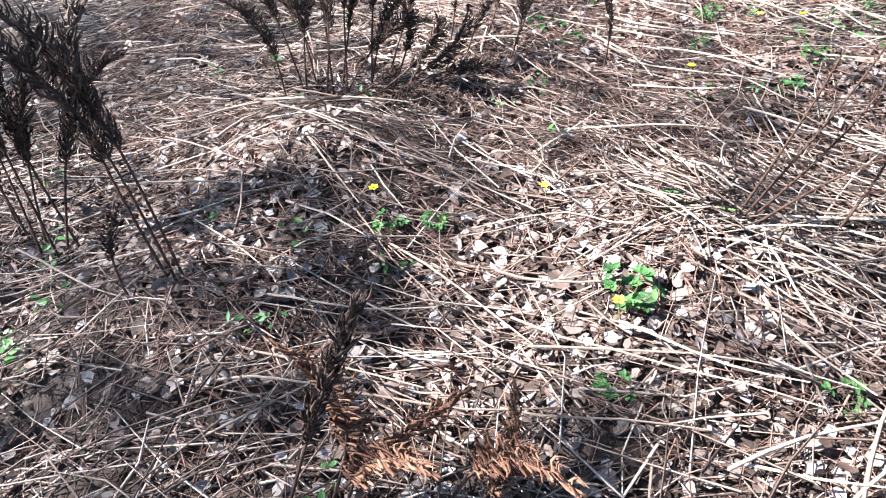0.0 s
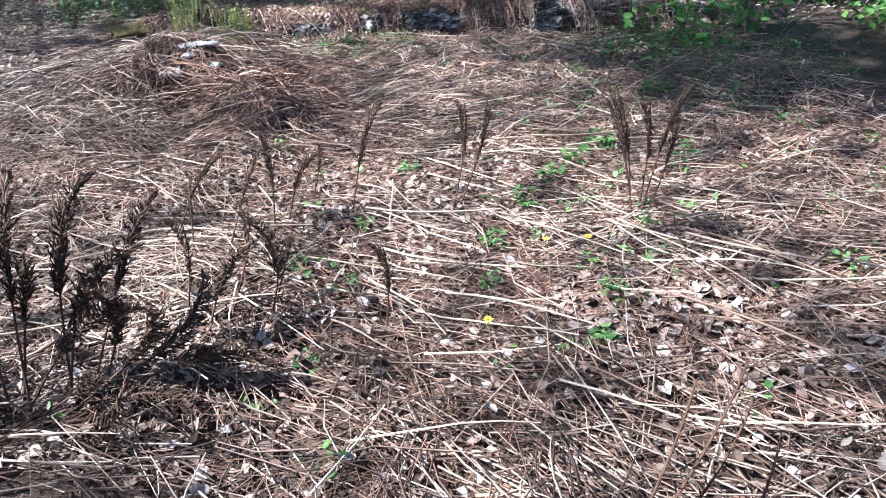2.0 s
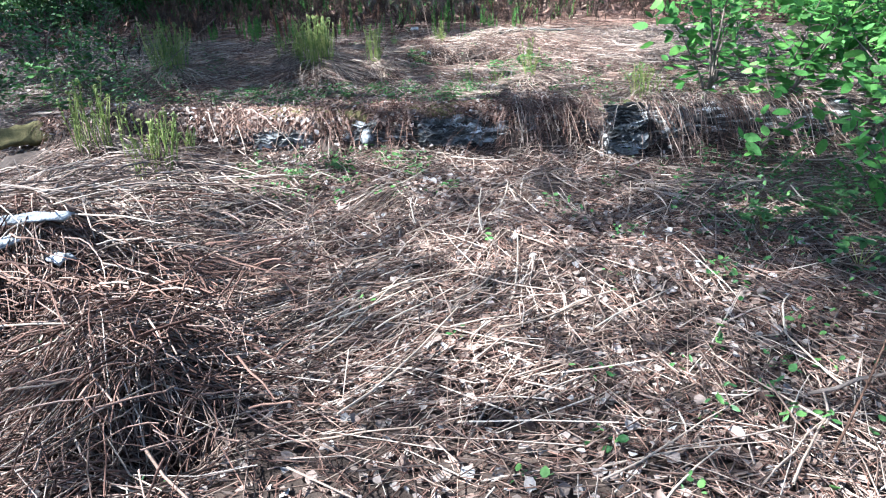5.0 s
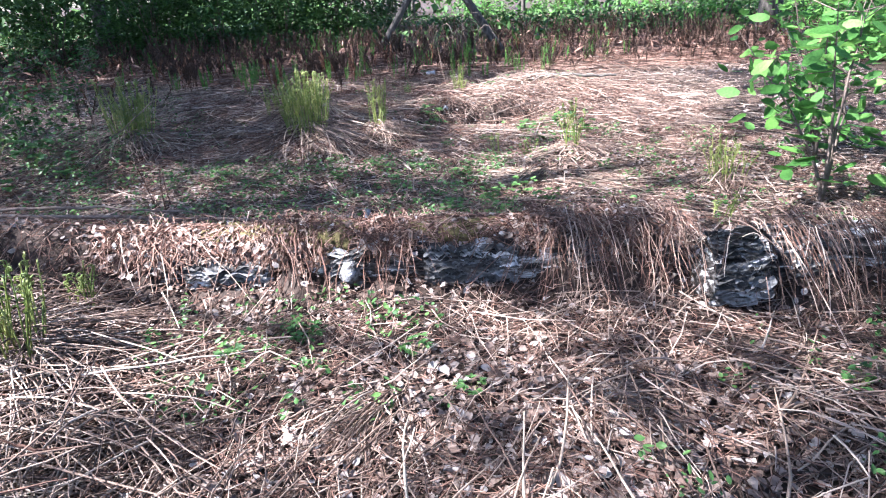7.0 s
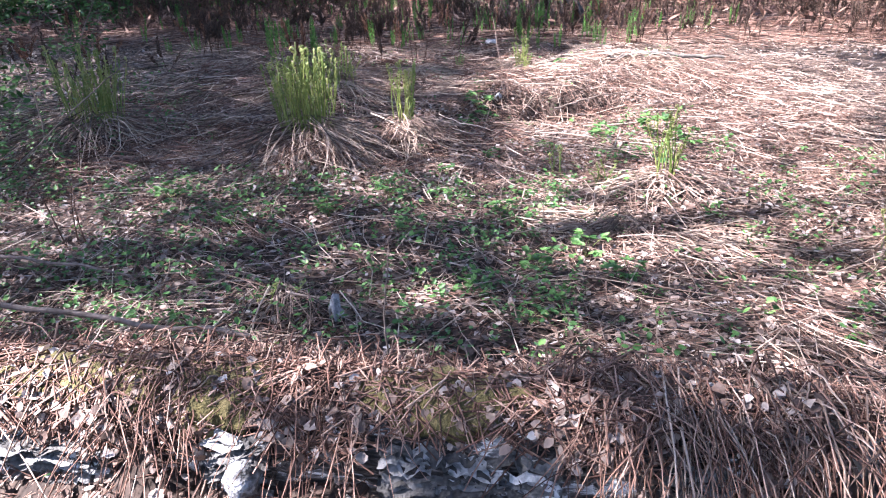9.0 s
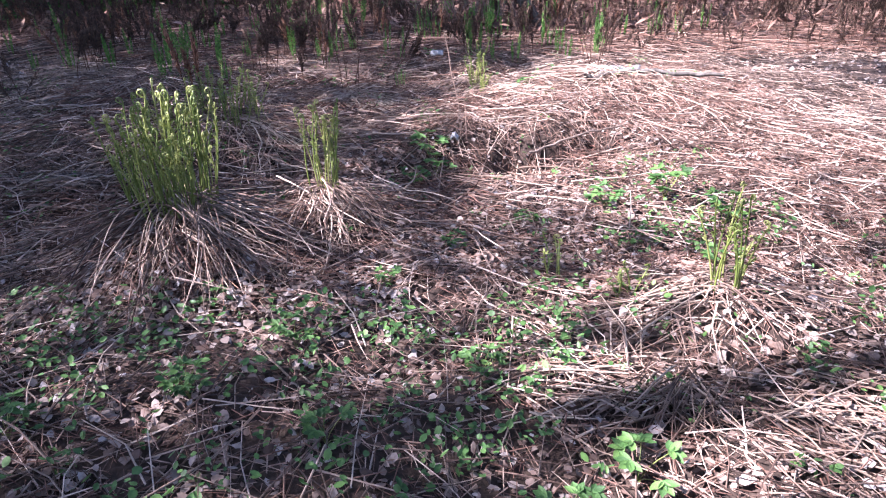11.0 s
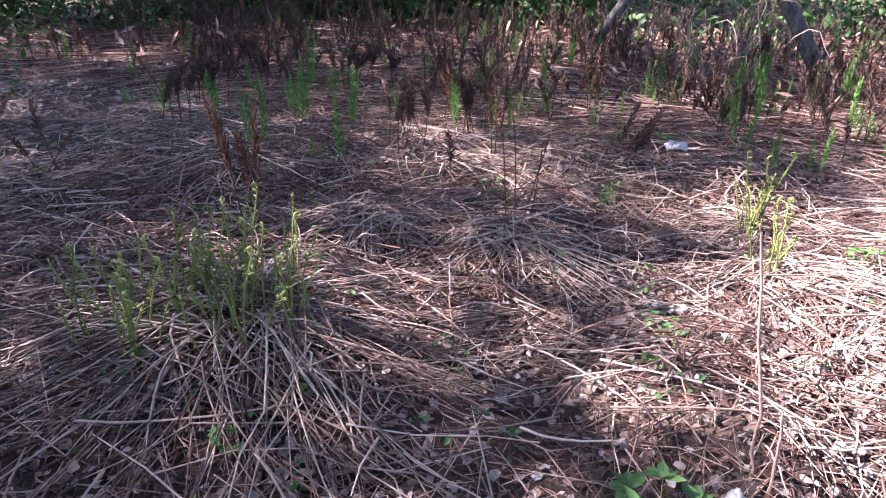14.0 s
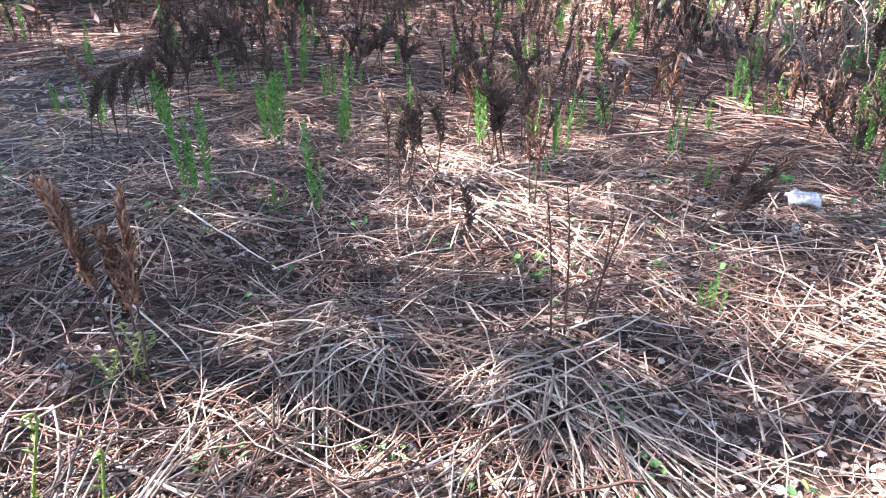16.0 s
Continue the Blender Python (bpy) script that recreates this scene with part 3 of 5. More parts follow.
def log_blanket(x0, x1, low, n):
    """Leaves and broken fern bits lying over the log's back, down its front to the angle low."""
    x, a = rng.uniform(x0, x1, n), rng.uniform(0.6, low, n) + rng.normal(size=n) * 0.09
    R = LOG_R + rng.uniform(0.002, 0.035, n)
    c = np.stack([x, log_y(x) + R * np.cos(a), LOG_Z + R * np.sin(a)], -1)
    out = np.stack([np.zeros(n), np.cos(a), np.sin(a)], -1)
    m = n // 3
    nm = out[:m] + rng.normal(size=(m, 3)) * 0.35
    nm /= np.linalg.norm(nm, axis=1, keepdims=True)
    sz = rng.uniform(0.02, 0.045, m)
    v, f = scraps(c[:m], np.cross(nm, unit(m)), nm, sz, sz * rng.uniform(0.7, 1.0, m), rng.normal(size=m) * 0.3)
    tagged(new("log_leaves", mesh_of("log_leaves", v, f, LEAF)), "dead leaves lying on the log", "leaf litter", kind="stuff")
    d = np.cross(out[m:], unit(n - m))
    d *= (rng.uniform(0.02, 0.09, n - m) / (np.linalg.norm(d, axis=1) + 1e-6))[:, None]
    p = np.stack([c[m:] - d, c[m:] + d], 1)
    v, f = tubes(p, np.broadcast_to(rng.uniform(0.0013, 0.0034, (n - m, 1)), (n - m, 2)))
    tagged(new("log_litter", mesh_of("log_litter", v, f, DEBRIS)), "brown fern litter lying along the log", "debris", kind="stuff")


for x0, x1, low, n in ((-2.9, -1.3, 2.9, 3600), (-1.3, -0.85, 2.7, 1100), (-0.9, -0.55, 2.9, 800), (-0.55, -0.4, 2.2, 200), (-0.4, -0.1, 2.7, 700), (-0.1, 0.4, 2.3, 1000), (0.4, 0.7, 2.5, 600), (0.7, 0.88, 2.2, 300), (0.85, 1.05, 2.9, 700)):
    log_blanket(x0, x1, low, n)


def banked_litter():
    """Litter heaped against the log's back, level with its top."""
    n = 5200
    x, u = rng.uniform(-2.8, 1.3, n), rng.uniform(0, 1, n)
    y = log_y(x) + 0.05 + 0.42 * u
    z = height(x, y) + (0.33 - height(x, y)) * np.clip(1 - u, 0, 1) ** 1.3 + rng.uniform(-0.03, 0.02, n)
    d = unit(n, 0.6) * rng.uniform(0.02, 0.11, n)[:, None]
    c = np.stack([x, y, z], -1)
    v, f = tubes(np.stack([c - d, c + d], 1), np.broadcast_to(rng.uniform(0.0013, 0.0036, (n, 1)), (n, 2)))
    tagged(new("log_litter", mesh_of("log_litter", v, f, DEBRIS)), "brown fern litter heaped against the log", "debris", kind="stuff")
    k = 1500
    nm = np.stack([rng.normal(size=k) * 0.3, 0.4 + rng.normal(size=k) * 0.3, np.ones(k)], -1)
    v, f = scraps(c[:k] - np.array([0, 0, 0.01]), np.cross(nm, unit(k)), nm, rng.uniform(0.025, 0.05, k), 0.035, rng.normal(size=k) * 0.3)
    tagged(new("log_leaves", mesh_of("log_leaves", v, f, LEAF)), "dead leaves heaped against the log", "leaf litter", kind="stuff")


banked_litter()


def stick(name, pts, r0, r1, mat, label, twigs=0):
    p = np.array([pts], float)
    k = 14
    t = np.linspace(0, 1, len(pts))
    tt = np.linspace(0, 1, k)
    q = np.stack([np.interp(tt, t, p[0, :, i]) for i in range(3)], -1)[None] + rng.normal(size=(1, k, 3)) * r0 * 0.5
    v, f = tubes(q, np.linspace(r0, r1, k)[None], 8)
    ob = new(name, mesh_of(name, v, f, mat, True))
    return tagged(ob, label, "branch")


stick("fallen_branch", [(-3.4, 4.2, 0.26), (-2.0, 3.92, 0.31), (-1.2, 3.84, 0.29), (-0.6, 3.72, 0.31)], 0.014, 0.008, TWIG, "grey fallen branch lying behind the log")
stick("fallen_branch", [(-3.6, 4.75, 0.12), (-2.4, 4.55, 0.18), (-1.5, 4.5, 0.1)], 0.012, 0.006, TWIG, "thin dark fallen branch behind the log")
stick("fallen_branch", [(0.62, 8.02, 0.07), (1.0, 8.25, 0.14), (1.4, 8.5, 0.14)], 0.009, 0.005, TWIG, "grey branch across the hollow")
stick("fallen_branch", [(1.1, 0.1, 0.03), (1.5, 0.0, 0.25), (1.95, -0.1, 0.55)], 0.007, 0.004, TWIG, "slanting dry stem on the litter")
stick("fallen_branch", [(1.3, 9.75, 0.25), (1.8, 9.9, 0.26), (2.6, 9.8, 0.25)], 0.028, 0.016, BARK, "pale bleached branch on the mound")
stick("thin_dry_stem", [(-0.17, 3.9, 0.06), (-0.18, 3.91, 0.3), (-0.15, 3.92, 0.56)], 0.004, 0.002, TWIG, "single thin dry stem standing upright")
stick("thin_dry_stem", [(0.15, 8.2, 0.03), (0.12, 8.22, 0.4), (0.03, 8.25, 0.85)], 0.006, 0.003, STRAW, "pale dry stem standing upright")
stick("thin_dry_stem", [(-3.25, 6.4, 0.03), (-3.24, 6.42, 0.4), (-3.26, 6.42, 0.78)], 0.008, 0.004, STRAW, "pale dry stem standing before a fern crown")
stick("thin_dry_stem", [(-3.25, 6.1, 0.1), (-2.8, 6.3, 0.5), (-2.35, 6.5, 0.85)], 0.006, 0.003, TWIG, "slanting thin dry stem before a fern crown")
stick("thin_dry_stem", [(0.19, 8.15, 0.03), (0.18, 8.17, 0.25), (0.17, 8.18, 0.42)], 0.006, 0.003, STRAW, "pale dry stem standing upright")
stick("thin_dry_stem", [(0.0, 7.3, 0.05), (0.03, 7.9, 0.1), (-0.12, 8.7, 0.22)], 0.004, 0.002, STRAW, "bent pale dry stem lying loose")


def shard(x, y, z, lx, ly, h, turn, mat, name, label, category):
    """A curved slab of broken bark or rotten wood."""
    nu, nv = 14, 10
    U, W = np.meshgrid(np.linspace(-1, 1, nu), np.linspace(-1, 1, nv), indexing="ij")
    rr = np.maximum(np.abs(U), np.abs(W))
    nz = np.array([[noise.fractal(Vector((U[i, j] * 1.5 + x * 7, W[i, j] * 1.5 + y * 5, 1)), 1.0, 2.0, 4) for j in range(nv)] for i in range(nu)])
    e = 1 + 0.25 * nz
    top = np.stack([U * lx * e, W * ly * e, h * (1 - 0.6 * W * W - 0.25 * U * U) + 0.35 * h * nz], -1)
    low = top - np.array([0, 0, 1.0]) * h * 0.35
    v = np.concatenate([top.reshape(-1, 3), low.reshape(-1, 3)])
    ix = np.arange(nu * nv).reshape(nu, nv)
    f = np.stack([ix[:-1, :-1], ix[1:, :-1], ix[1:, 1:], ix[:-1, 1:]], -1).reshape(-1, 4)
    o = nu * nv
    rim = np.concatenate([ix[:, 0], ix[-1, 1:], ix[-2::-1, -1], ix[0, -2:0:-1]])
    rn = np.roll(rim, -1)
    side = np.stack([rim, rim + o, rn + o, rn], -1)
    f = np.concatenate([f, f[:, ::-1] + o, side])
    ob = new(name, mesh_of(name, v, f, mat, False))
    ob.matrix_world = pose(x, y, z, 0, 0, turn)
    return tagged(ob, label, category)


for x, y, d, lx, ly, h, a, mt, lab in ((-1.79, 0.72, 0.06, 0.075, 0.055, 0.06, 20, PALE, "pale grey-blue piece of birch bark in the straw hollow"),
                                       (-1.6, 0.9, 0.05, 0.13, 0.03, 0.03, 10, PALE, "weathered whitish strip of rotten bark on the mound"),
                                       (-1.48, 0.8, 0.04, 0.05, 0.035, 0.03, -30, PALE, "weathered whitish piece of rotten bark on the mound"),
                                       (-1.66, 0.82, 0.04, 0.05, 0.03, 0.03, 50, PALE, "weathered whitish piece of rotten bark on the mound"),
                                       (-1.66, 0.52, 0.02, 0.05, 0.04, 0.04, 100, PALE, "pale piece of bark in the dark hollow"),
                                       (-0.11, 11.46, 0.10, 0.07, 0.05, 0.05, 10, PALE, "pale curled scrap of birch bark on the straw"),
                                       (-0.46, 4.25, 0.06, 0.02, 0.03, 0.10, 40, PALE, "upright pale shard of bark behind the log"),
                                       (1.7, 10.15, 0.03, 0.2, 0.1, 0.08, 15, PALE, "bleached slab of bark on the sunny mound"),
                                       (0.1, 8.1, 0.06, 0.03, 0.025, 0.04, 80, PALE, "pale scrap of bark beside an upright stem"),
                                       (-2.75, 2.95, -0.02, 0.26, 0.12, 0.10, -25, SOIL, "dark mossy remains of a rotten stump"),
                                       (-3.0, 3.3, 0.05, 0.2, 0.12, 0.12, 30, MOSS, "dark mossy remains of a rotten stump")):
    shard(x, y, on(x, y, d), lx, ly, h, a, mt, "bark_piece" if mt is PALE else "rotten_stump", lab, "bark" if mt is PALE else "stump")


# ---- skirts of dead stalks round the fern crowns and over the mounds ----
def skirt_mesh(n, r0, r1, crown, drop, mat=STRAW, name="dead_skirt", core=0.09):
    """Old stalks that droop from a crown, most to one side, kinked and crossing."""
    k = 8
    t = np.linspace(0, 1, k)[None]
    main = rng.uniform(0, 6.28)
    a = np.where(rng.uniform(size=n) < 0.55, main + rng.normal(size=n) * 0.7, rng.uniform(0, 2 * math.pi, n))[:, None]
    R = (rng.uniform(r0, r1, n) * (0.75 + 0.35 * np.cos(a[:, 0] - main)))[:, None]
    sx, sy = rng.normal(size=(n, 1)) * core, rng.normal(size=(n, 1)) * core
    bend = rng.normal(size=(n, 1)) * 0.4
    way = a + bend * t + np.where(t > rng.uniform(0.4, 0.9, (n, 1)), rng.normal(size=(n, 1)) * 0.7, 0)
    hi = crown * rng.uniform(0.3, 1.3, n)[:, None]
    peak = rng.uniform(0.0, 0.5, n)[:, None]
    z = hi * (1 + peak * np.sin(t * 2.6)) - (hi + drop) * t ** rng.uniform(0.8, 1.6, (n, 1)) + rng.uniform(0.008, 0.06, n)[:, None]
    step = R / (k - 1)
    px = sx + np.cumsum(step * np.cos(way), 1)
    py = sy + np.cumsum(step * np.sin(way), 1)
    p = np.stack([px, py, z + rng.normal(size=(n, k)) * 0.003], -1)
    v, f = tubes(p, rng.uniform(0.0024, 0.0052, n)[:, None] * np.linspace(1, 0.55, k)[None])
    return mesh_of(name, v, f, mat)


SKIRTS = [skirt_mesh(80, 0.3, 0.65, 0.06, 0.07), skirt_mesh(70, 0.25, 0.5, 0.05, 0.06), skirt_mesh(50, 0.2, 0.42, 0.04, 0.04), skirt_mesh(120, 0.35, 0.8, 0.09, 0.10), skirt_mesh(90, 0.3, 0.7, 0.06, 0.05, core=0.16), skirt_mesh(100, 0.35, 0.75, 0.07, 0.06, core=0.18)]


# ---- green crowns of young fern ----
def fiddle_mesh(i):
    """A young frond: a stalk that leans a little and rolls up into a small coil at its tip, with small folded leaflets under it."""
    h, lean = 1.0, 0.10
    t = np.linspace(0, 1, 9)
    s = np.stack([lean * t ** 2, 0.02 * np.sin(t * 3 + i), h * 0.9 * t], -1)
    u = np.linspace(0, 1, 12)[1:]
    rad = 0.030 * (1 - 0.8 * u)
    ph = -0.3 + u * 2 * math.pi * 1.3
    c = s[-1] + np.array([-0.029, 0, 0.0])
    coil = np.stack([c[0] + rad * np.cos(ph), np.full(11, c[1]), c[2] + rad * np.sin(ph) + 0.015], -1)
    path = np.concatenate([s, coil])[None]
    r = np.concatenate([np.linspace(0.0075, 0.0055, 9), np.linspace(0.0065, 0.005, 11)])[None]
    tube = tubes(path, r, 5)
    n = 12
    at = rng.uniform(0.55, 0.98, n)
    cc = np.stack([lean * at ** 2, 0.02 * np.sin(at * 3 + i), 0.9 * at], -1)
    al = unit(n)
    al[:, 2] = np.abs(al[:, 2]) + 0.5
    lf = leaves(cc + al * 0.02, al, unit(n), 0.04, 0.014, 0.6)
    return mesh_of("frond", *joined(tube, lf), FERN, True)


def unfurled_mesh(i):
    """A nearly open narrow frond with pairs of small leaflets up its stalk."""
    t = np.linspace(0, 1, 9)
    sway = 0.05 * math.sin(i * 2.0)
    s = np.stack([sway * t ** 2, 0.05 * np.cos(i) * t ** 2, 0.98 * t], -1)
    tube = tubes(s[None], np.linspace(0.007, 0.003, 9)[None], 4)
    n = 22
    at = np.repeat(np.linspace(0.22, 0.99, n), 2)
    sd = np.tile([-1.0, 1.0], n)
    al = np.stack([sd * 0.9, rng.normal(size=2 * n) * 0.4, 0.55 + rng.uniform(0, 0.4, 2 * n)], -1)
    ln = 0.085 * np.sin(np.clip(at * 1.1 - 0.1, 0.1, 1.0) * math.pi) ** 0.7 + 0.02
    c = np.stack([sway * at ** 2, 0.05 * np.cos(i) * at ** 2, 0.98 * at], -1)
    an = al / np.linalg.norm(al, axis=1, keepdims=True)
    lf = leaves(c + an * ln[:, None] * 0.5, al, np.stack([rng.normal(size=2 * n) * 0.4, np.ones(2 * n), rng.normal(size=2 * n) * 0.4], -1), ln, 0.026, 0.4)
    return mesh_of("frond", *joined(tube, lf), FROND, True)


FIDDLES = [fiddle_mesh(i) for i in range(6)]
UNFURLED = [unfurled_mesh(i) for i in range(6)]


def fern_crown(x, y, h, n, spread, skirt, size=1.0, kind="fiddle", label="", d=0.0, flare=0.18):
    z = on(x, y, d)
    ob = thing("fern_crown", x, y, z, label or "clump of young green fern fiddleheads over a skirt of dead stalks", "fern", "young fern crowns", rng.uniform(0, 6.28))
    if skirt is not None:
        part("dead_skirt", SKIRTS[skirt], ob, "dry straw-coloured old stalks", Matrix.Diagonal((size, size, 1, 1)))
    for i in range(n):
        a, r = rng.uniform(0, 6.28), spread * math.sqrt(rng.uniform(0, 1))
        hh = h * rng.uniform(0.45, 1.08)
        lean = flare * (r / max(spread, 0.01)) * rng.uniform(0.4, 1.2)
        q = Euler((0, lean, a)).to_matrix().to_4x4() @ Euler((0, 0, rng.uniform(0, 6.28))).to_matrix().to_4x4()
        w = max(hh, 0.55) if kind == "fiddle" else 0.75 * hh
        sc = Matrix.Diagonal((w, w, hh, 1))
        part("frond", (FIDDLES if kind == "fiddle" else UNFURLED)[i % 6], ob, m=Matrix.Translation((r * math.cos(a), r * math.sin(a), 0.02)) @ q @ sc)
    return ob


fern_crown(-3.15, 6.95, 0.64, 75, 0.21, 3, 1.1)
fern_crown(-1.28, 6.62, 0.62, 85, 0.2, 3, 1.0)
fern_crown(-0.6, 6.98, 0.5, 22, 0.085, 1)
fern_crown(1.22, 6.0, 0.44, 14, 0.07, 2, label="small upright clump of young fern on dry stalks")
fern_crown(-1.75, 2.5, 0.40, 34, 0.14, 3, 0.9)
fern_crown(-2.3, 3.0, 0.5, 38, 0.17, 1, 0.9)
fern_crown(-1.72, 3.05, 0.22, 10, 0.08, 2, label="few short fern fiddleheads in front of the log")
fern_crown(-1.58, 8.42, 0.42, 52, 0.26, 3, 1.2, label="wide crown of short fiddleheads on a straw mound")
fern_crown(-1.9, 8.2, 0.36, 26, 0.16, None)
fern_crown(0.35, 9.75, 0.40, 10, 0.07, 1)
fern_crown(0.30, 10.35, 0.5, 12, 0.06, 1)
fern_crown(0.85, 6.1, 0.16, 6, 0.05, None, label="few short fern tips in the litter")
fern_crown(2.25, 5.1, 0.36, 26, 0.15, 1)
fern_crown(1.75, 4.0, 0.2, 8, 0.06, None, label="short green fern tips behind the log")
fern_crown(0.55, 6.3, 0.22, 5, 0.04, None, label="few short fern tips in the litter")
fern_crown(-0.75, 4.4, 0.1, 4, 0.1, 1, label="old fern crown with drooping dry stalks")
fern_crown(-2.15, 9.3, 0.24, 5, 0.06, 2, label="short pale fern tips among rusty fronds")
for x, y, h, n in ((-2.9, 10.5, 0.5, 5), (-2.37, 10.75, 0.5, 4), (-2.55, 12.2, 0.45, 8), (0.32, 12.6, 0.55, 7), (0.6, 13.6, 0.5, 6), (-4.3, 11.2, 0.4, 5), (-4.75, 11.3, 0.38, 5),
                   (-2.48, 10.55, 0.22, 4), (-0.56, 11.7, 0.22, 4), (-0.47, 10.55, 0.2, 5), (-1.4, 11.6, 0.22, 3), (1.4, 12.2, 0.35, 6), (1.55, 14.5, 0.45, 7)):
    fern_crown(x, y, h, n, 0.05, 2 if n > 6 else None, 1.0, "open", "upright bright green young fern fronds", 0.0, 0.1)

# ---- standing dead fronds ----
def stem_line(t, droop=0.26):
    """The droop of a dead frond's stem, for a frond one long."""
    return np.stack([0.05 * t ** 2 + droop * t ** 5, 0 * t, t - 0.2 * droop * t ** 6], -1)


def plume_mesh(i, mat, full=1.0, droop=0.26, thick=1.0, n=130, k=4):
    """The feathery brown upper half of a dead frond: crowded narrow leaflets curling upwards along the stem."""
    at = np.repeat(np.linspace(0.5, 1.0, n // 2), 2)
    sd = np.tile([-1.0, 1.0], n // 2)
    c = stem_line(at, droop)
    env = np.sin(np.clip((at - 0.44) / 0.6, 0.06, 0.94) * math.pi) ** 0.6
    ln = (0.03 + 0.07 * env) * rng.uniform(0.5, 1.25, n)
    out = full * env * rng.uniform(0.1, 0.85, n)
    az = rng.normal(size=n) * 0.9
    d = np.stack([sd * out * np.cos(az) + 2.0 * droop * at ** 4, out * np.sin(az), 0.75 - 2.0 * droop * at ** 6], -1)
    d /= np.linalg.norm(d, axis=1, keepdims=True)
    t = np.linspace(0, 1, k)
    p = c[:, None] + d[:, None] * (ln[:, None] * t)[..., None]
    p[..., 0] += (sd * 0.02 * full)[:, None] * np.sin(t * 2.8)[None]
    p += rng.normal(size=p.shape) * 0.004
    return mesh_of("plume", *tubes(p, np.array([0.5, 1.0, 0.8, 0.15] if k == 4 else [0.6, 1.0, 0.3])[None] * rng.uniform(0.0025, 0.0055, n)[:, None] * full ** 0.5 * thick, 3), mat, False)


def stalk_mesh(droop):
    t = np.linspace(0, 1, 12)
    v, f = tubes(stem_line(t, droop)[None], np.linspace(0.0085, 0.004, 12)[None], 5)
    return mesh_of("stalk", v, f, STEM_DARK, True)


def bare_mesh():
    """A dead frond whose leaflets have thinned to a comb of short stubs."""
    n = 30
    at = np.repeat(np.linspace(0.4, 0.98, n // 2), 2)
    sd = np.tile([-1.0, 1.0], n // 2)
    c = stem_line(at, 0.05)
    d = np.stack([sd * 0.8, rng.normal(size=n) * 0.4, np.full(n, 0.7)], -1)
    t = np.linspace(0, 1, 3)
    p = c[:, None] + d[:, None] * (rng.uniform(0.02, 0.05, n)[:, None] * t)[..., None]
    return mesh_of("plume", *tubes(p, np.array([0.004, 0.0035, 0.001])[None], 3), PLUME)


STALK, STALK_DROOP = stalk_mesh(0.05), stalk_mesh(0.26)
PLUMES = [plume_mesh(i, PLUME, 0.85, 0.05, 1.7) for i in range(6)]
FAR = [plume_mesh(i, PLUME, 0.7, 0.05, 2.7, 48, 3) for i in range(6)]
FAR_RUST = [plume_mesh(i, PLUME_RUST, 0.95, 0.05, 2.6, 48, 3) for i in range(3)]
SLIM = [plume_mesh(i, PLUME, 0.55, 0.12, 1.05) for i in range(4)]
RUSTY_DROOP = [plume_mesh(i, PLUME_RUST, 1.7, 0.26, 1.3) for i in range(3)]
DROOPING = [plume_mesh(i, PLUME, 1.1, 0.26, 1.35, 150) for i in range(6)]
RUSTY = [plume_mesh(i, PLUME_RUST, 1.0, 0.05, 2.3, 150) for i in range(3)]
BARE = [bare_mesh() for i in range(3)]


def frond_pose(dx, dy, dz, lean_x, lean_y, h, twist, sx=1.0):
    up = Vector((lean_x, lean_y, h))
    q = up.to_track_quat("Z", "Y").to_matrix().to_4x4()
    L = up.length
    return Matrix.Translation((dx, dy, dz)) @ q @ Euler((0, 0, twist)).to_matrix().to_4x4() @ Matrix.Diagonal((0.55 * sx, 0.55 * sx, L, 1))


def dead_fern(x, y, fronds, style="plume", label="", skirt=None):
    ob = thing("dead_fern", x, y, on(x, y), label or "dry dark-brown dead fern fronds standing in the litter", "dead fern", "standing dead ferns")
    for i, (dx, dy, lx, ly, h) in enumerate(fronds):
        fr = part("stalk", STALK_DROOP if style in ("droop", "curled") else STALK, ob, m=frond_pose(dx, dy, 0, lx, ly, h, rng.uniform(0, 6.28)))
        me = {"plume": PLUMES[int(rng.integers(6))], "droop": DROOPING[int(rng.integers(6))], "slim": SLIM[i % 4], "curled": RUSTY_DROOP[i % 3], "far": FAR[int(rng.integers(6))], "far_rusty": FAR_RUST[i % 3], "rusty": RUSTY[i % 3], "bare": BARE[i % 3]}[style]
        part("plume", me, fr, "feathery rusty-brown tip" if style in ("rusty", "curled", "far_rusty") else "feathery dark brown tip")
    if skirt is not None:
        part("dead_skirt", SKIRTS[skirt], ob, "dry fallen stalks")
    return ob


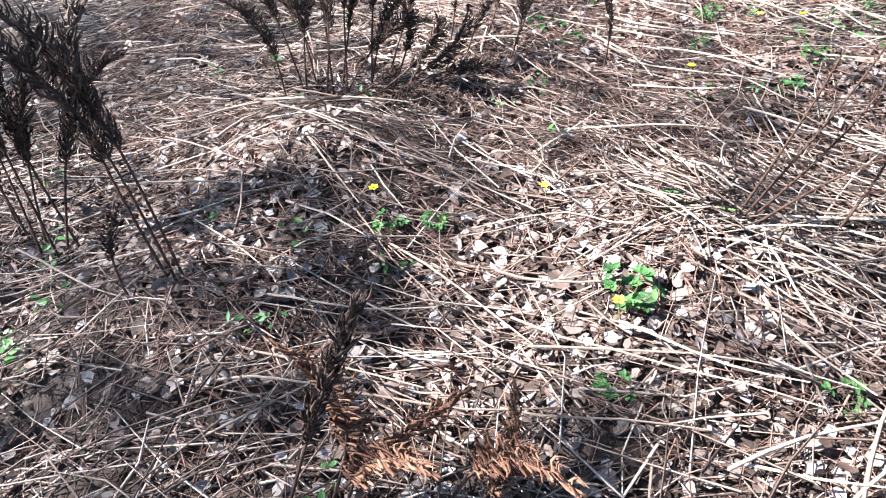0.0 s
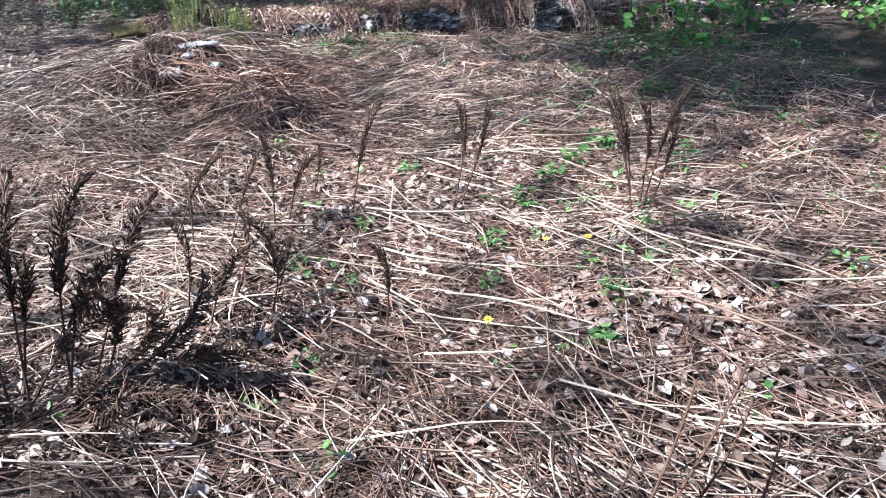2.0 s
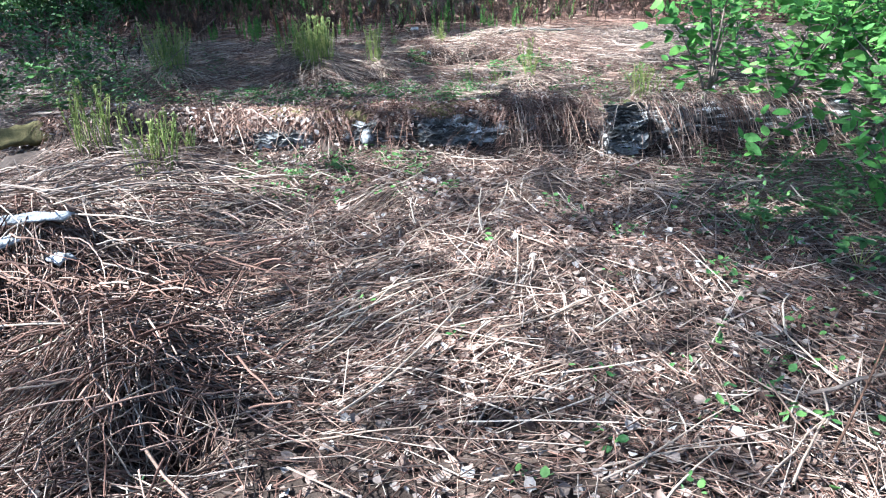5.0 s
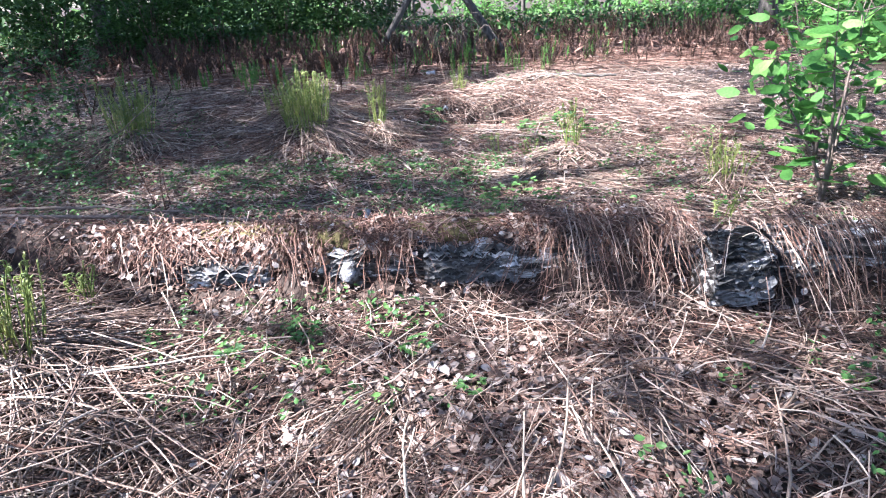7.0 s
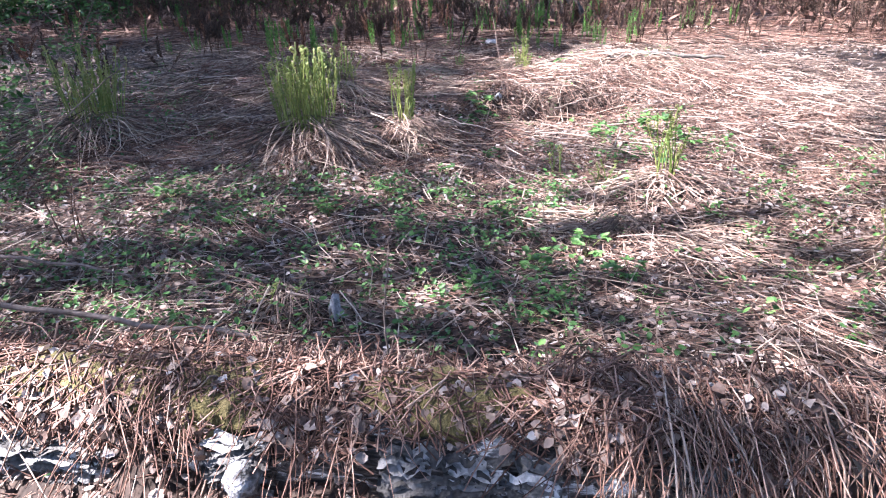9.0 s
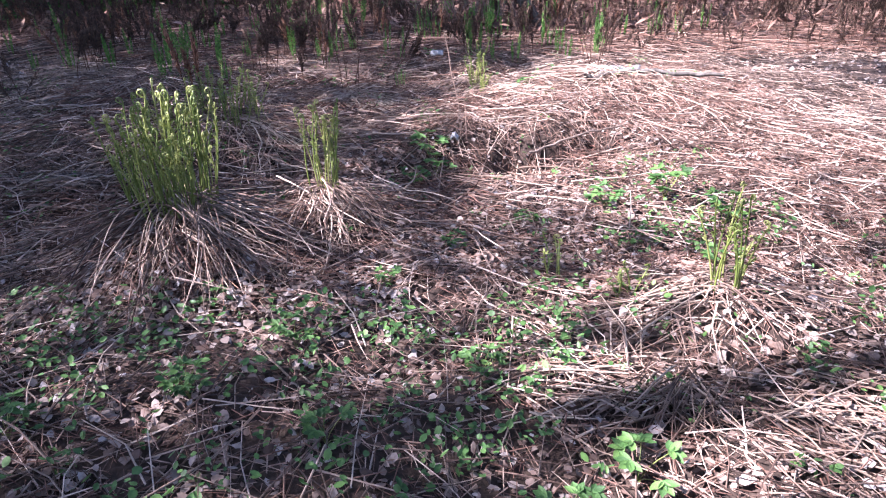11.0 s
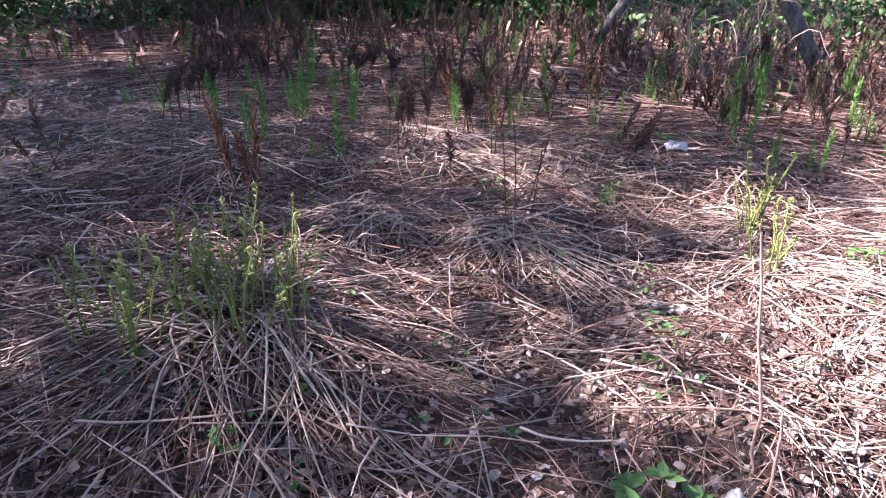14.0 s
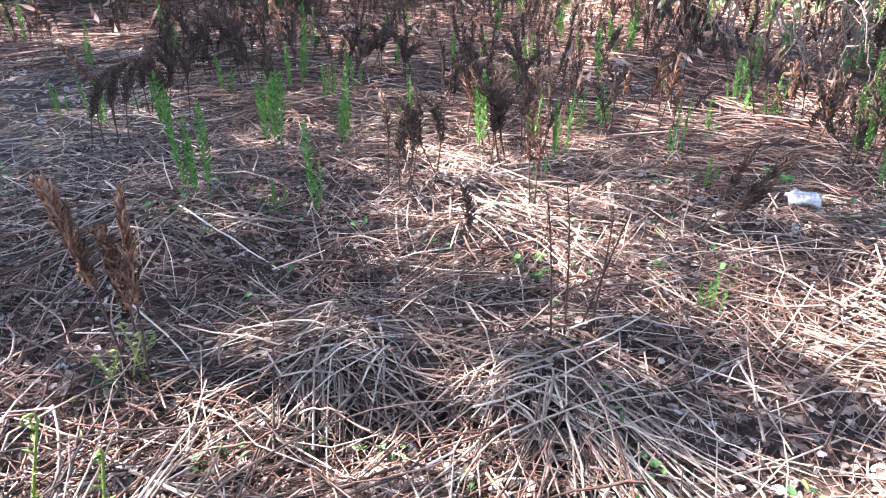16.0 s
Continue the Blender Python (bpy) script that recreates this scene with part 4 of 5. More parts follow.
dead_fern(-1.82, -3.8, [(0.05, 0, -0.05, 0.1, 0.76), (0.1, 0.05, -0.1, 0.05, 0.7), (-0.02, 0, 0.02, 0.12, 0.74), (0, 0, 0.1, 0.14, 0.68), (0.06, 0.01, 0.16, 0.2, 0.66), (-0.1, 0.05, -0.1, 0.1, 0.45), (-0.2, 0.1, -0.05, 0.15, 0.6)], "droop")
dead_fern(-1.22, -3.92, [(0, 0, -0.12, 0.1, 0.78), (0.02, 0.01, -0.1, 0.1, 0.82), (-0.02, 0, -0.17, 0.08, 0.74), (-0.09, -0.09, -0.05, 0.05, 0.28)], "droop")
dead_fern(-1.36, -2.66, [(-0.1, -0.09, 0.0, 0.05, 0.5), (-0.04, -0.03, 0.05, 0.1, 0.62), (0.07, 0.08, 0.15, 0.08, 0.55), (0.2, 0.1, 0.14, 0.06, 0.52), (0.06, -0.07, 0.14, 0.12, 0.65), (0.3, 0.05, 0.2, 0.1, 0.4),
                         (0.1, 0.0, 0.3, 0.1, 0.45), (-0.02, 0.05, -0.05, 0.1, 0.7), (0.1, -0.02, 0.35, 0.05, 0.2), (0.15, 0.05, 0.5, 0.02, 0.12), (0.1, -0.08, 0.45, -0.15, 0.1), (0.2, 0.1, 0.5, 0.15, 0.16), (0.0, 0.1, -0.2, 0.15, 0.6), (0.05, 0.05, 0.02, 0.1, 0.68), (-0.05, 0.0, -0.12, 0.08, 0.72), (0.12, 0.03, 0.08, 0.1, 0.74), (0.2, 0.12, 0.1, 0.05, 0.7), (0.25, 0.15, 0.25, 0.1, 0.6), (0.2, 0.0, 0.45, 0.1, 0.3), (0.3, 0.1, 0.5, 0.0, 0.25), (0.55, 0.35, 0.12, 0.05, 0.35), (0.75, 0.4, 0.15, 0.05, 0.4)], "droop", skirt=1, label="large clump of dark dead fern fronds, some fallen over")
dead_fern(0.22, -3.42, [(0, 0, 0.2, 0.06, 0.5), (0.02, 0.02, 0.28, 0.05, 0.52), (0.04, 0, 0.26, 0.0, 0.3), (0.3, 0.06, 0.14, 0.1, 0.3), (0.02, 0, 0.34, 0.1, 0.4)], "bare", "fan of dry fern stalks leaning from a tuft", 1)
dead_fern(-0.67, -4.5, [(0, 0, 0.18, 0.17, 0.55)])
dead_fern(-0.6, -4.42, [(0, 0, 0.14, 0.14, 0.36), (0.05, -0.03, 0.06, 0.1, 0.32), (0.0, 0.06, 0.2, 0.0, 0.3)], "curled", "broken rusty-brown fern frond standing low")
dead_fern(-0.38, -4.36, [(0, 0, 0.16, 0.08, 0.34), (0.02, -0.04, 0.2, 0.12, 0.22), (0.0, -0.05, -0.15, -0.05, 0.2)], "curled", "rusty-brown fern frond bending over the litter")
dead_fern(-1.1, -1.6, [(-0.05, 0.04, 0.18, 0.13, 0.4), (0.06, -0.02, 0.03, 0.05, 0.32), (0.22, -0.12, 0.17, 0.1, 0.44)], "slim")
dead_fern(-0.7, -1.43, [(-0.02, -0.03, 0.06, 0.04, 0.47), (0.03, 0.02, 0.1, 0.04, 0.38)], "slim")
dead_fern(-0.6, -1.04, [(0, 0, 0.1, 0.04, 0.31), (0.22, -0.33, 0.12, 0.03, 0.58)], "slim")
dead_fern(0.11, -1.26, [(0, 0, 0.13, 0.0, 0.53), (0.03, 0.02, 0.2, 0.0, 0.5)], "slim")
dead_fern(0.93, -1.52, [(-0.02, -0.02, -0.08, 0.04, 0.56), (-0.02, 0.01, -0.04, 0.03, 0.6), (0.02, 0.03, 0.05, 0, 0.53), (0.02, 0, 0.1, 0, 0.6), (0.05, 0, 0.16, 0.02, 0.5)], "slim")
dead_fern(-0.9, -2.2, [(0, 0, 0.1, 0.05, 0.38), (0.15, 0.05, 0.15, 0.05, 0.35), (0.3, 0.1, 0.1, 0.02, 0.3)], "slim")
dead_fern(-0.2, -2.3, [(0, 0, 0.06, 0.08, 0.34)], "slim")
dead_fern(-2.15, 4.95, [(0, 0, -0.08, 0.0, 0.42), (0.05, 0.03, -0.03, 0.05, 0.36), (0.12, 0.0, -0.05, 0.02, 0.3)], "bare", "few dark dry weed stems behind the log")
dead_fern(1.05, -0.2, [(0, 0, 0.25, 0.15, 0.5)], "bare")
dead_fern(-2.2, 9.33, [(0.0, 0.0, -0.12, 0.02, 0.72), (0.08, 0.0, 0.01, 0.03, 0.68), (0.03, 0.03, -0.05, 0.06, 0.55)], "rusty", "rusty orange-brown fern fronds standing in dry straw")
dead_fern(-1.5, 10.6, [(0, 0, 0.02, 0, 0.4)])
dead_fern(-0.97, 10.18, [(-0.03, -0.05, -0.04, 0, 0.6), (0.01, 0, -0.02, 0, 0.62), (0.09, 0.1, 0.03, 0.05, 0.46), (0.05, 0.06, 0.12, 0, 0.55)], "bare")
dead_fern(-0.63, 11.1, [(0, 0, 0.42, 0.0, 0.5), (0.05, 0, 0.2, 0.05, 0.55), (0.1, 0.1, 0.3, 0.0, 0.4)])
dead_fern(1.52, 10.55, [(0, 0, -0.2, 0.07, 0.7), (0.06, -0.05, 0.04, 0.0, 0.55), (0.0, 0.05, -0.05, 0.1, 0.6), (0.05, 0.05, 0.12, 0.1, 0.65), (-0.05, 0, -0.1, 0.1, 0.5)], "bare", "open clump of dry dark fern stalks on the sunny mound", 3)


def frond_stand(n, x0, x1, y0, y1, h0, h1, style="far"):
    for i in range(n):
        x, y = rng.uniform(x0, x1), rng.uniform(y0, y1)
        fr = [(rng.normal() * 0.08, rng.normal() * 0.08, rng.normal() * 0.1, rng.normal() * 0.1, rng.uniform(h0, h1)) for j in range(int(rng.integers(2, 6)))]
        dead_fern(x, y, fr, "far_rusty" if rng.uniform() < 0.15 else style)


def arrays(me):
    v = np.empty(len(me.vertices) * 3, np.float32)
    me.vertices.foreach_get("co", v)
    f = np.empty(len(me.loops), np.int32)
    me.loops.foreach_get("vertex_index", f)
    return v.reshape(-1, 3), f.reshape(-1, 4)


def far_stand(n, x0, x1, y0, y1, h0, h1):
    """The far part of the dead fern stand, too dense to pick apart."""
    sets = {0: [], 1: []}
    forms = [arrays(m) for m in FAR + FAR_RUST[:1]]
    stem = arrays(STALK)
    for i in range(n):
        x, y = rng.uniform(x0, x1), rng.uniform(y0, y1)
        z = on(x, y)
        for j in range(int(rng.integers(2, 6))):
            m = np.array(frond_pose(x + rng.normal() * 0.08, y + rng.normal() * 0.08, z, rng.normal() * 0.1, rng.normal() * 0.1, rng.uniform(h0, h1), rng.uniform(0, 6.28)))
            for k, (v, f) in ((0, forms[int(rng.integers(7))]), (1, stem)):
                sets[k].append((v @ m[:3, :3].T + m[:3, 3], f))
    tagged(new("far_fern_stand", mesh_of("far_fern_stand", *joined(*sets[0]), PLUME)), "dense stand of dark brown dead fern plumes", "dead fern", kind="stuff")
    tagged(new("far_fern_stems", mesh_of("far_fern_stems", *joined(*sets[1]), STEM_DARK)), "dark stems of the dead fern stand", "dead fern", kind="stuff")


frond_stand(24, -5.2, -1.2, 11.0, 13.4, 0.42, 0.6, "droop")
frond_stand(76, -7.5, 0.5, 12.6, 15.6, 0.28, 0.6)
far_stand(230, -10.0, 0.5, 15.2, 20.0, 0.3, 0.65)
frond_stand(60, 0.8, 6.5, 12.2, 15.4, 0.28, 0.6)
far_stand(150, 0.6, 9.0, 15.2, 21.0, 0.3, 0.65)
frond_stand(14, -1.4, 1.2, 12.0, 14.0, 0.3, 0.5)
frond_stand(6, 1.2, 1.9, 14.8, 15.1, 0.3, 0.5)
frond_stand(10, -6.5, -3.4, 8.2, 10.6, 0.3, 0.55)
for i in range(115):
    x, y = (rng.uniform(-7.5, 4.5), rng.uniform(12.2, 18.5)) if i < 70 else (rng.uniform(-4.5, 2.5), rng.uniform(11.3, 15.0))
    fern_crown(x, y, rng.uniform(0.3, 0.55), int(rng.integers(3, 6)), 0.06, None, 1.0, "open", "upright bright green young fern fronds", 0.0, 0.12)

# ---- tufts of straw on the mounds ----
def straw_mound(x, y, size, which, label):
    ob = new("straw_tuft", SKIRTS[(which, (4, 5)[int(rng.integers(2))])[which in (0, 3)]])
    ob.matrix_world = Matrix.LocRotScale((x, y, on(x, y)), Euler((0, 0, rng.uniform(0, 6.28))), (size, size, 1.1))
    return tagged(ob, label, "straw tuft", kind="stuff")


for x, y, s, w in ((-1.75, 1.2, 1.2, 3), (-1.45, 1.5, 0.9, 0), (-2.1, 0.9, 1.1, 3), (-1.35, 0.95, 0.8, 0), (-1.9, 0.35, 1.0, 0), (-2.4, 0.5, 1.2, 3), (-1.1, 0.55, 0.9, 1), (-1.4, 2.2, 1.1, 0), (-2.1, 2.3, 1.2, 3),
                   (-1.66, 9.8, 0.7, 1), (1.5, 9.9, 1.0, 3), (-2.9, 10.2, 1.0, 0),
                   (0.9, 5.5, 0.8, 1), (0.3, -1.3, 0.9, 2), (-0.7, 8.9, 0.8, 1), (-2.9, 8.6, 1.0, 0), (-3.6, 9.3, 1.0, 3), (-2.2, 7.3, 1.0, 0), (-3.9, 7.6, 1.2, 3), (0.3, 11.3, 1.2, 3), (-1.6, 11.2, 1.2, 3), (1.4, 11.6, 1.1, 3),
                   (1.3, 2.3, 1.0, 3), (0.6, 2.2, 0.8, 0), (1.9, 2.0, 1.1, 3), (-0.2, 2.2, 0.8, 1), (-0.95, 2.1, 0.9, 0)):
    straw_mound(x, y, s, w, "drooping tuft of dry straw-coloured fern stalks")

def stalk_fan(x, y, way, spread, n, length, label, arch=0.12):
    """A bunch of pale old stalks fanning out from one root."""
    k = 8
    t = np.linspace(0, 1, k)[None]
    a = way + rng.normal(size=(n, 1)) * spread * 1.25 + rng.normal(size=(n, 1)) * 0.22 * t + np.where(t > rng.uniform(0.3, 1.4, (n, 1)), rng.normal(size=(n, 1)) * 0.35, 0)
    L = length * rng.uniform(0.35, 1.1, (n, 1))
    px, py = x + rng.normal(size=(n, 1)) * 0.1 + L * t * np.cos(a), y + rng.normal(size=(n, 1)) * 0.1 + L * t * np.sin(a)
    z = height(px, py) + 0.035 + rng.uniform(0.0, 0.85, (n, 1)) ** 1.5 * arch * np.sin(t * 2.7 + 0.3) + rng.normal(size=(n, k)) * 0.003
    ob = thing("stalk_fan", x, y, 0, label, "straw", "fans of old fern stalks")
    for i in range(n):
        me = mesh_of("stalk", *tubes(np.stack([px[i] - x, py[i] - y, z[i]], -1)[None], (np.linspace(1, 0.5, k) * rng.uniform(0.003, 0.0055))[None], 4), STRAW_OB, True)
        part("stalk", me, ob)


FAN = "fan of pale dry fern stalks drooping from an old crown"
stalk_fan(-0.84, 9.74, -0.68, 0.2, 54, 0.85, FAN, 0.06)
stalk_fan(-0.58, 6.95, -0.9, 0.5, 26, 0.6, "pale old fern stalks drooping from a young crown", 0.08)
stalk_fan(-1.28, 6.6, -0.8, 0.6, 40, 0.7, "dry fern stalks drooping from a green crown")
stalk_fan(-1.45, 8.4, -0.7, 0.45, 50, 0.95, "long dry fern stalks sweeping down from a wide crown")
stalk_fan(-1.7, 8.35, -2.3, 0.5, 40, 0.8, "long dry fern stalks sweeping down from a wide crown")
stalk_fan(0.35, 9.75, -0.9, 0.4, 26, 0.6, FAN)
stalk_fan(1.2, 6.0, -2.9, 0.35, 26, 0.6, "pale dry fern stalks lying out from a small crown", 0.04)
stalk_fan(1.2, 5.4, -0.2, 0.5, 30, 0.6, "pale dry fern stalks lying flat on the litter", 0.03)
stalk_fan(0.4, 5.5, 0.1, 0.3, 36, 0.7, "pale dry fern stalks lying flat on the litter", 0.03)
stalk_fan(0.55, 7.95, -1.7, 0.5, 26, 0.35, "pale dry stalks hanging into the hollow", 0.05)
stalk_fan(-1.62, 9.7, -1.3, 0.8, 46, 0.5, "tangled dry fern stalks on a low mound")
stalk_fan(-1.05, 9.9, -1.9, 0.6, 46, 0.6, "tangled dry fern stalks on a low mound")
stalk_fan(-1.75, 1.9, -0.5, 0.4, 46, 0.9, "long pale fern stalks sweeping from the mound")
stalk_fan(-1.72, 2.5, -1.2, 0.7, 44, 0.75, "long dry fern stalks drooping from a green crown")
stalk_fan(-3.15, 6.9, -0.8, 0.5, 44, 0.95, "long dry fern stalks drooping from a green crown")
stalk_fan(0.22, -3.42, 0.15, 0.3, 40, 0.75, "dry fern stalks lying out from an old tuft", 0.06)
stalk_fan(0.9, -1.6, -2.8, 0.35, 26, 0.6, "dry fern stalks lying on the litter", 0.04)
stalk_fan(1.5, 9.9, -1.4, 0.8, 44, 0.7, "sun-bleached fern stalks drooping over the mound")

def combed(x, y, reach, n, length, mat, away=None, label="dead fern stalks combed down over a mound"):
    """Old stalks that lie close over a mound and run down its sides."""
    k = 6
    t = np.linspace(0, 1, k)[None]
    sx, sy = rng.normal(size=n) * reach, rng.normal(size=n) * reach
    way = (np.arctan2(sy, sx) if away is None else np.full(n, away)) + rng.normal(size=n) * 0.45
    way = way[:, None] + rng.normal(size=(n, 1)) * 0.2 * t
    L = length * rng.uniform(0.3, 1.1, (n, 1))
    px, py = x + sx[:, None] + L * t * np.cos(way), y + sy[:, None] + L * t * np.sin(way)
    z = height(px, py) + rng.uniform(0.01, 0.07, (n, 1)) + 0.04 * rng.uniform(0, 1, (n, 1)) * np.sin(t * 3)
    v, f = tubes(np.stack([px, py, z], -1), rng.uniform(0.0018, 0.0044, (n, 1)) * np.linspace(1, 0.55, k)[None])
    tagged(new("straw_tuft", mesh_of("straw_tuft", v, f, mat)), label, "straw tuft", kind="stuff")


for x, y, reach, n, length, away in ((-1.62, 0.98, 0.2, 260, 0.5, None), (-1.62, 0.85, 0.16, 200, 0.45, -1.7), (-1.2, 0.5, 0.14, 240, 0.6, -1.9), (-1.1, 0.25, 0.14, 200, 0.6, -2.0), (-2.1, 1.25, 0.25, 220, 0.6, -1.4), (-1.45, -0.1, 0.3, 240, 0.6, -2.9),
                                     (-1.2, 1.1, 0.2, 140, 0.8, -0.4), (-1.62, 8.42, 0.25, 260, 0.8, None), (-3.2, 6.9, 0.25, 200, 0.7, None), (-1.28, 6.6, 0.2, 220, 0.65, None), (-0.6, 6.95, 0.1, 120, 0.45, None),
                                     (0.9, 8.8, 0.3, 80, 0.4, -1.6), (1.5, 9.9, 0.4, 180, 0.5, None), (-1.66, 9.72, 0.2, 110, 0.45, None), (-0.9, 9.8, 0.2, 60, 0.5, -1.4), (0.35, 9.7, 0.1, 90, 0.5, -0.8)):
    combed(x, y, reach, int(n * 0.55), length, STRAW, away)
    combed(x, y, reach * 1.2, n, length * 0.7, DEBRIS, away)

DARK_HEAP = [skirt_mesh(100, 0.15, 0.5, 0.05, 0.03, DEBRIS, "dead_heap", 0.24) for i in range(3)]
for i, (x, y, s) in enumerate(((-1.0, 0.35, 1.0), (-1.15, 0.55, 1.1), (-0.85, 0.15, 0.9), (-1.3, 0.85, 1.0), (-1.9, 0.75, 1.0), (-2.2, 1.3, 1.1), (-1.55, 1.25, 0.8),
                              (-1.0, 9.3, 1.1), (-1.9, 9.1, 1.0), (-2.4, 8.7, 1.2), (-0.4, 10.6, 1.2), (-1.3, 10.9, 1.1), (-2.1, 10.3, 1.0), (0.5, 10.9, 1.2), (0.1, 8.6, 0.9), (-3.2, 9.9, 1.3), (-3.4, 7.9, 1.2), (0.9, 8.2, 0.8),
                              (-2.6, 11.3, 1.3), (-0.2, 11.9, 1.2), (1.1, 12.3, 1.3), (-1.6, 12.4, 1.3), (-3.6, 12.2, 1.3), (-1.9, 6.9, 1.0), (-0.1, 7.3, 0.8), (-2.7, 6.2, 1.1), (-3.6, 5.6, 1.1))):
    ob = new("fern_heap", DARK_HEAP[i % 3])
    ob.matrix_world = Matrix.LocRotScale((x, y, on(x, y)), Euler((0, 0, rng.uniform(0, 6.28))), (s, s, 1.2))
    tagged(ob, "dark brown heap of matted dead fern", "dead fern", kind="stuff")

# ---- green herbs ----
def herb_points(n, x0, x1, y0, y1, h0, h1, power=0.7):
    x, y = scatter(n, x0, x1, y0, y1, power, 1.6)
    m = len(x)
    k = 8
    cx, cy = np.repeat(x, k) + rng.normal(size=m * k) * 0.03, np.repeat(y, k) + rng.normal(size=m * k) * 0.03
    c = np.stack([cx, cy, height(cx, cy) + rng.uniform(h0, h1, m * k)], -1)
    nm = np.stack([rng.normal(size=m * k) * 0.5, rng.normal(size=m * k) * 0.5, np.ones(m * k)], -1)
    nm /= np.linalg.norm(nm, axis=1, keepdims=True)
    s = rng.uniform(0.014, 0.036, m * k)
    return leaves(c, np.cross(nm, unit(m * k)), nm, s, s * rng.uniform(0.35, 0.8, m * k), rng.uniform(-0.2, 0.6, m * k), 0.4)


def build_herbs():
    v, f = joined(herb_points(1000, -3.2, 0.6, 3.85, 6.0, 0.02, 0.12), herb_points(260, -4.6, -2.7, 4.6, 7.5, 0.05, 0.5, 0.7), herb_points(420, 0.4, 3.2, 3.9, 6.8, 0.02, 0.09, 0.85), herb_points(110, -1.3, 0.0, 2.2, 3.15, 0.02, 0.1, 0.6),
                  herb_points(240, 0.6, 2.6, -2.4, 2.4, 0.02, 0.12, 0.95), herb_points(120, 1.3, 3.0, 1.2, 2.6, 0.03, 0.2, 0.6), herb_points(260, 1.6, 3.6, -0.2, 2.8, 0.03, 0.28, 0.5), herb_points(160, -2.5, 1.4, -4.4, 1.5, 0.02, 0.09, 0.95),
                  herb_points(300, -4.5, 1.2, 6.5, 9.5, 0.02, 0.08, 0.97), herb_points(80, 0.9, 1.9, 6.6, 8.0, 0.02, 0.12, 0.6), herb_points(220, -6, -2.6, 5.0, 8.5, 0.03, 0.3, 0.7), herb_points(240, -4.5, 2.5, 9.5, 14, 0.02, 0.16, 0.9))
    tagged(new("green_herbs", mesh_of("green_herbs", v, f, HERB)), "small fresh green herbs growing through the litter", "herbs", kind="stuff")


build_herbs()


def plant_meshes():
    out = []
    for i in range(5):
        n = 6 + i
        a = np.arange(n) * 2.4 + rng.uniform(0, 1)
        r = rng.uniform(0.2, 0.6, n)
        tip = np.stack([r * np.cos(a), r * np.sin(a), rng.uniform(0.45, 1.0, n)], -1)
        t = np.linspace(0, 1, 4)[None, :, None]
        p = tip[:, None] * t ** np.array([1.3, 1.3, 0.8])[None, None]
        stems = tubes(p, np.array([0.014, 0.012, 0.01, 0.007])[None], 3)
        nl = n * 5
        c = np.repeat(tip, 5, 0)
        fan = np.tile(np.linspace(-1.6, 1.6, 5), n) + np.repeat(a, 5)
        al = np.stack([np.cos(fan), np.sin(fan), rng.normal(size=nl) * 0.2], -1)
        lf = leaves(c + al * 0.14, al, np.stack([rng.normal(size=nl) * 0.25, rng.normal(size=nl) * 0.25, np.ones(nl)], -1), 0.3, 0.16, 0.3, 0.5)
        out.append((mesh_of("stem", *stems, FERN), mesh_of("foliage", *lf, HERB, True)))
    return out


PLANTS = plant_meshes()


def green_plant(x, y, size):
    ob = thing("green_plant", x, y, on(x, y), "small leafy green woodland herb in the litter", "herb", "green herbs", rng.uniform(0, 6.28), size)
    s, l = PLANTS[int(rng.integers(5))]
    part("stem", s, ob)
    part("foliage", l, ob)


for x, y, s in ((-0.02, -3.72, 0.11), (-0.05, -3.98, 0.07), (0.45, -3.9, 0.08), (0.62, -4.2, 0.1), (0.72, -3.7, 0.07), (-0.75, -3.5, 0.08), (-0.62, -3.45, 0.07), (0.1, -3.3, 0.08), (0.5, -2.5, 0.08), (0.62, -2.2, 0.07), (0.2, -2.05, 0.07),
                (-0.35, -2.0, 0.07), (0.25, -1.75, 0.09), (0.6, -2.0, 0.08), (0.45, -1.35, 0.11), (0.62, -1.1, 0.12), (0.8, -0.9, 0.12), (1.0, -0.7, 0.13), (0.3, -1.2, 0.08), (-0.3, -1.5, 0.07), (-0.55, -1.85, 0.07), (-0.1, -0.8, 0.09),
                (1.4, -0.9, 0.12), (1.6, 0.2, 0.15), (1.9, 1.0, 0.18), (2.1, 1.6, 0.2), (1.7, 1.5, 0.16), (0.4, 4.9, 0.14), (0.65, 5.1, 0.16), (0.8, 4.8, 0.14), (0.1, 4.6, 0.12), (0.35, 4.35, 0.1), (-0.6, 2.75, 0.12), (-0.9, 2.6, 0.1),
                (-0.1, 2.6, 0.1), (0.12, 2.3, 0.09), (1.6, 2.3, 0.1), (0.95, 7.1, 0.16), (1.35, 7.3, 0.2), (1.55, 6.9, 0.18), (1.1, 6.7, 0.12), (1.3, 6.3, 0.14), (-0.02, 7.75, 0.17), (-0.08, 8.0, 0.2), (-0.15, 7.6, 0.13), (0.5, 7.0, 0.1),
                (0.1, 6.6, 0.1), (-0.2, 6.2, 0.1), (-0.5, 5.7, 0.12), (-0.8, 5.4, 0.12), (-0.3, 5.2, 0.13), (-1.3, 5.2, 0.13), (-1.8, 5.5, 0.14), (-0.9, 6.0, 0.1), (0.2, 5.6, 0.12), (-1.3, 7.9, 0.08), (-0.1, 9.0, 0.1), (0.75, 9.9, 0.12),
                (-1.2, 10.6, 0.13), (-0.2, 11.8, 0.15), (-3.4, 6.0, 0.3), (-3.9, 6.4, 0.35), (-4.3, 6.0, 0.35), (-3.7, 5.4, 0.25), (-4.6, 6.9, 0.4)):
    green_plant(x, y, s)


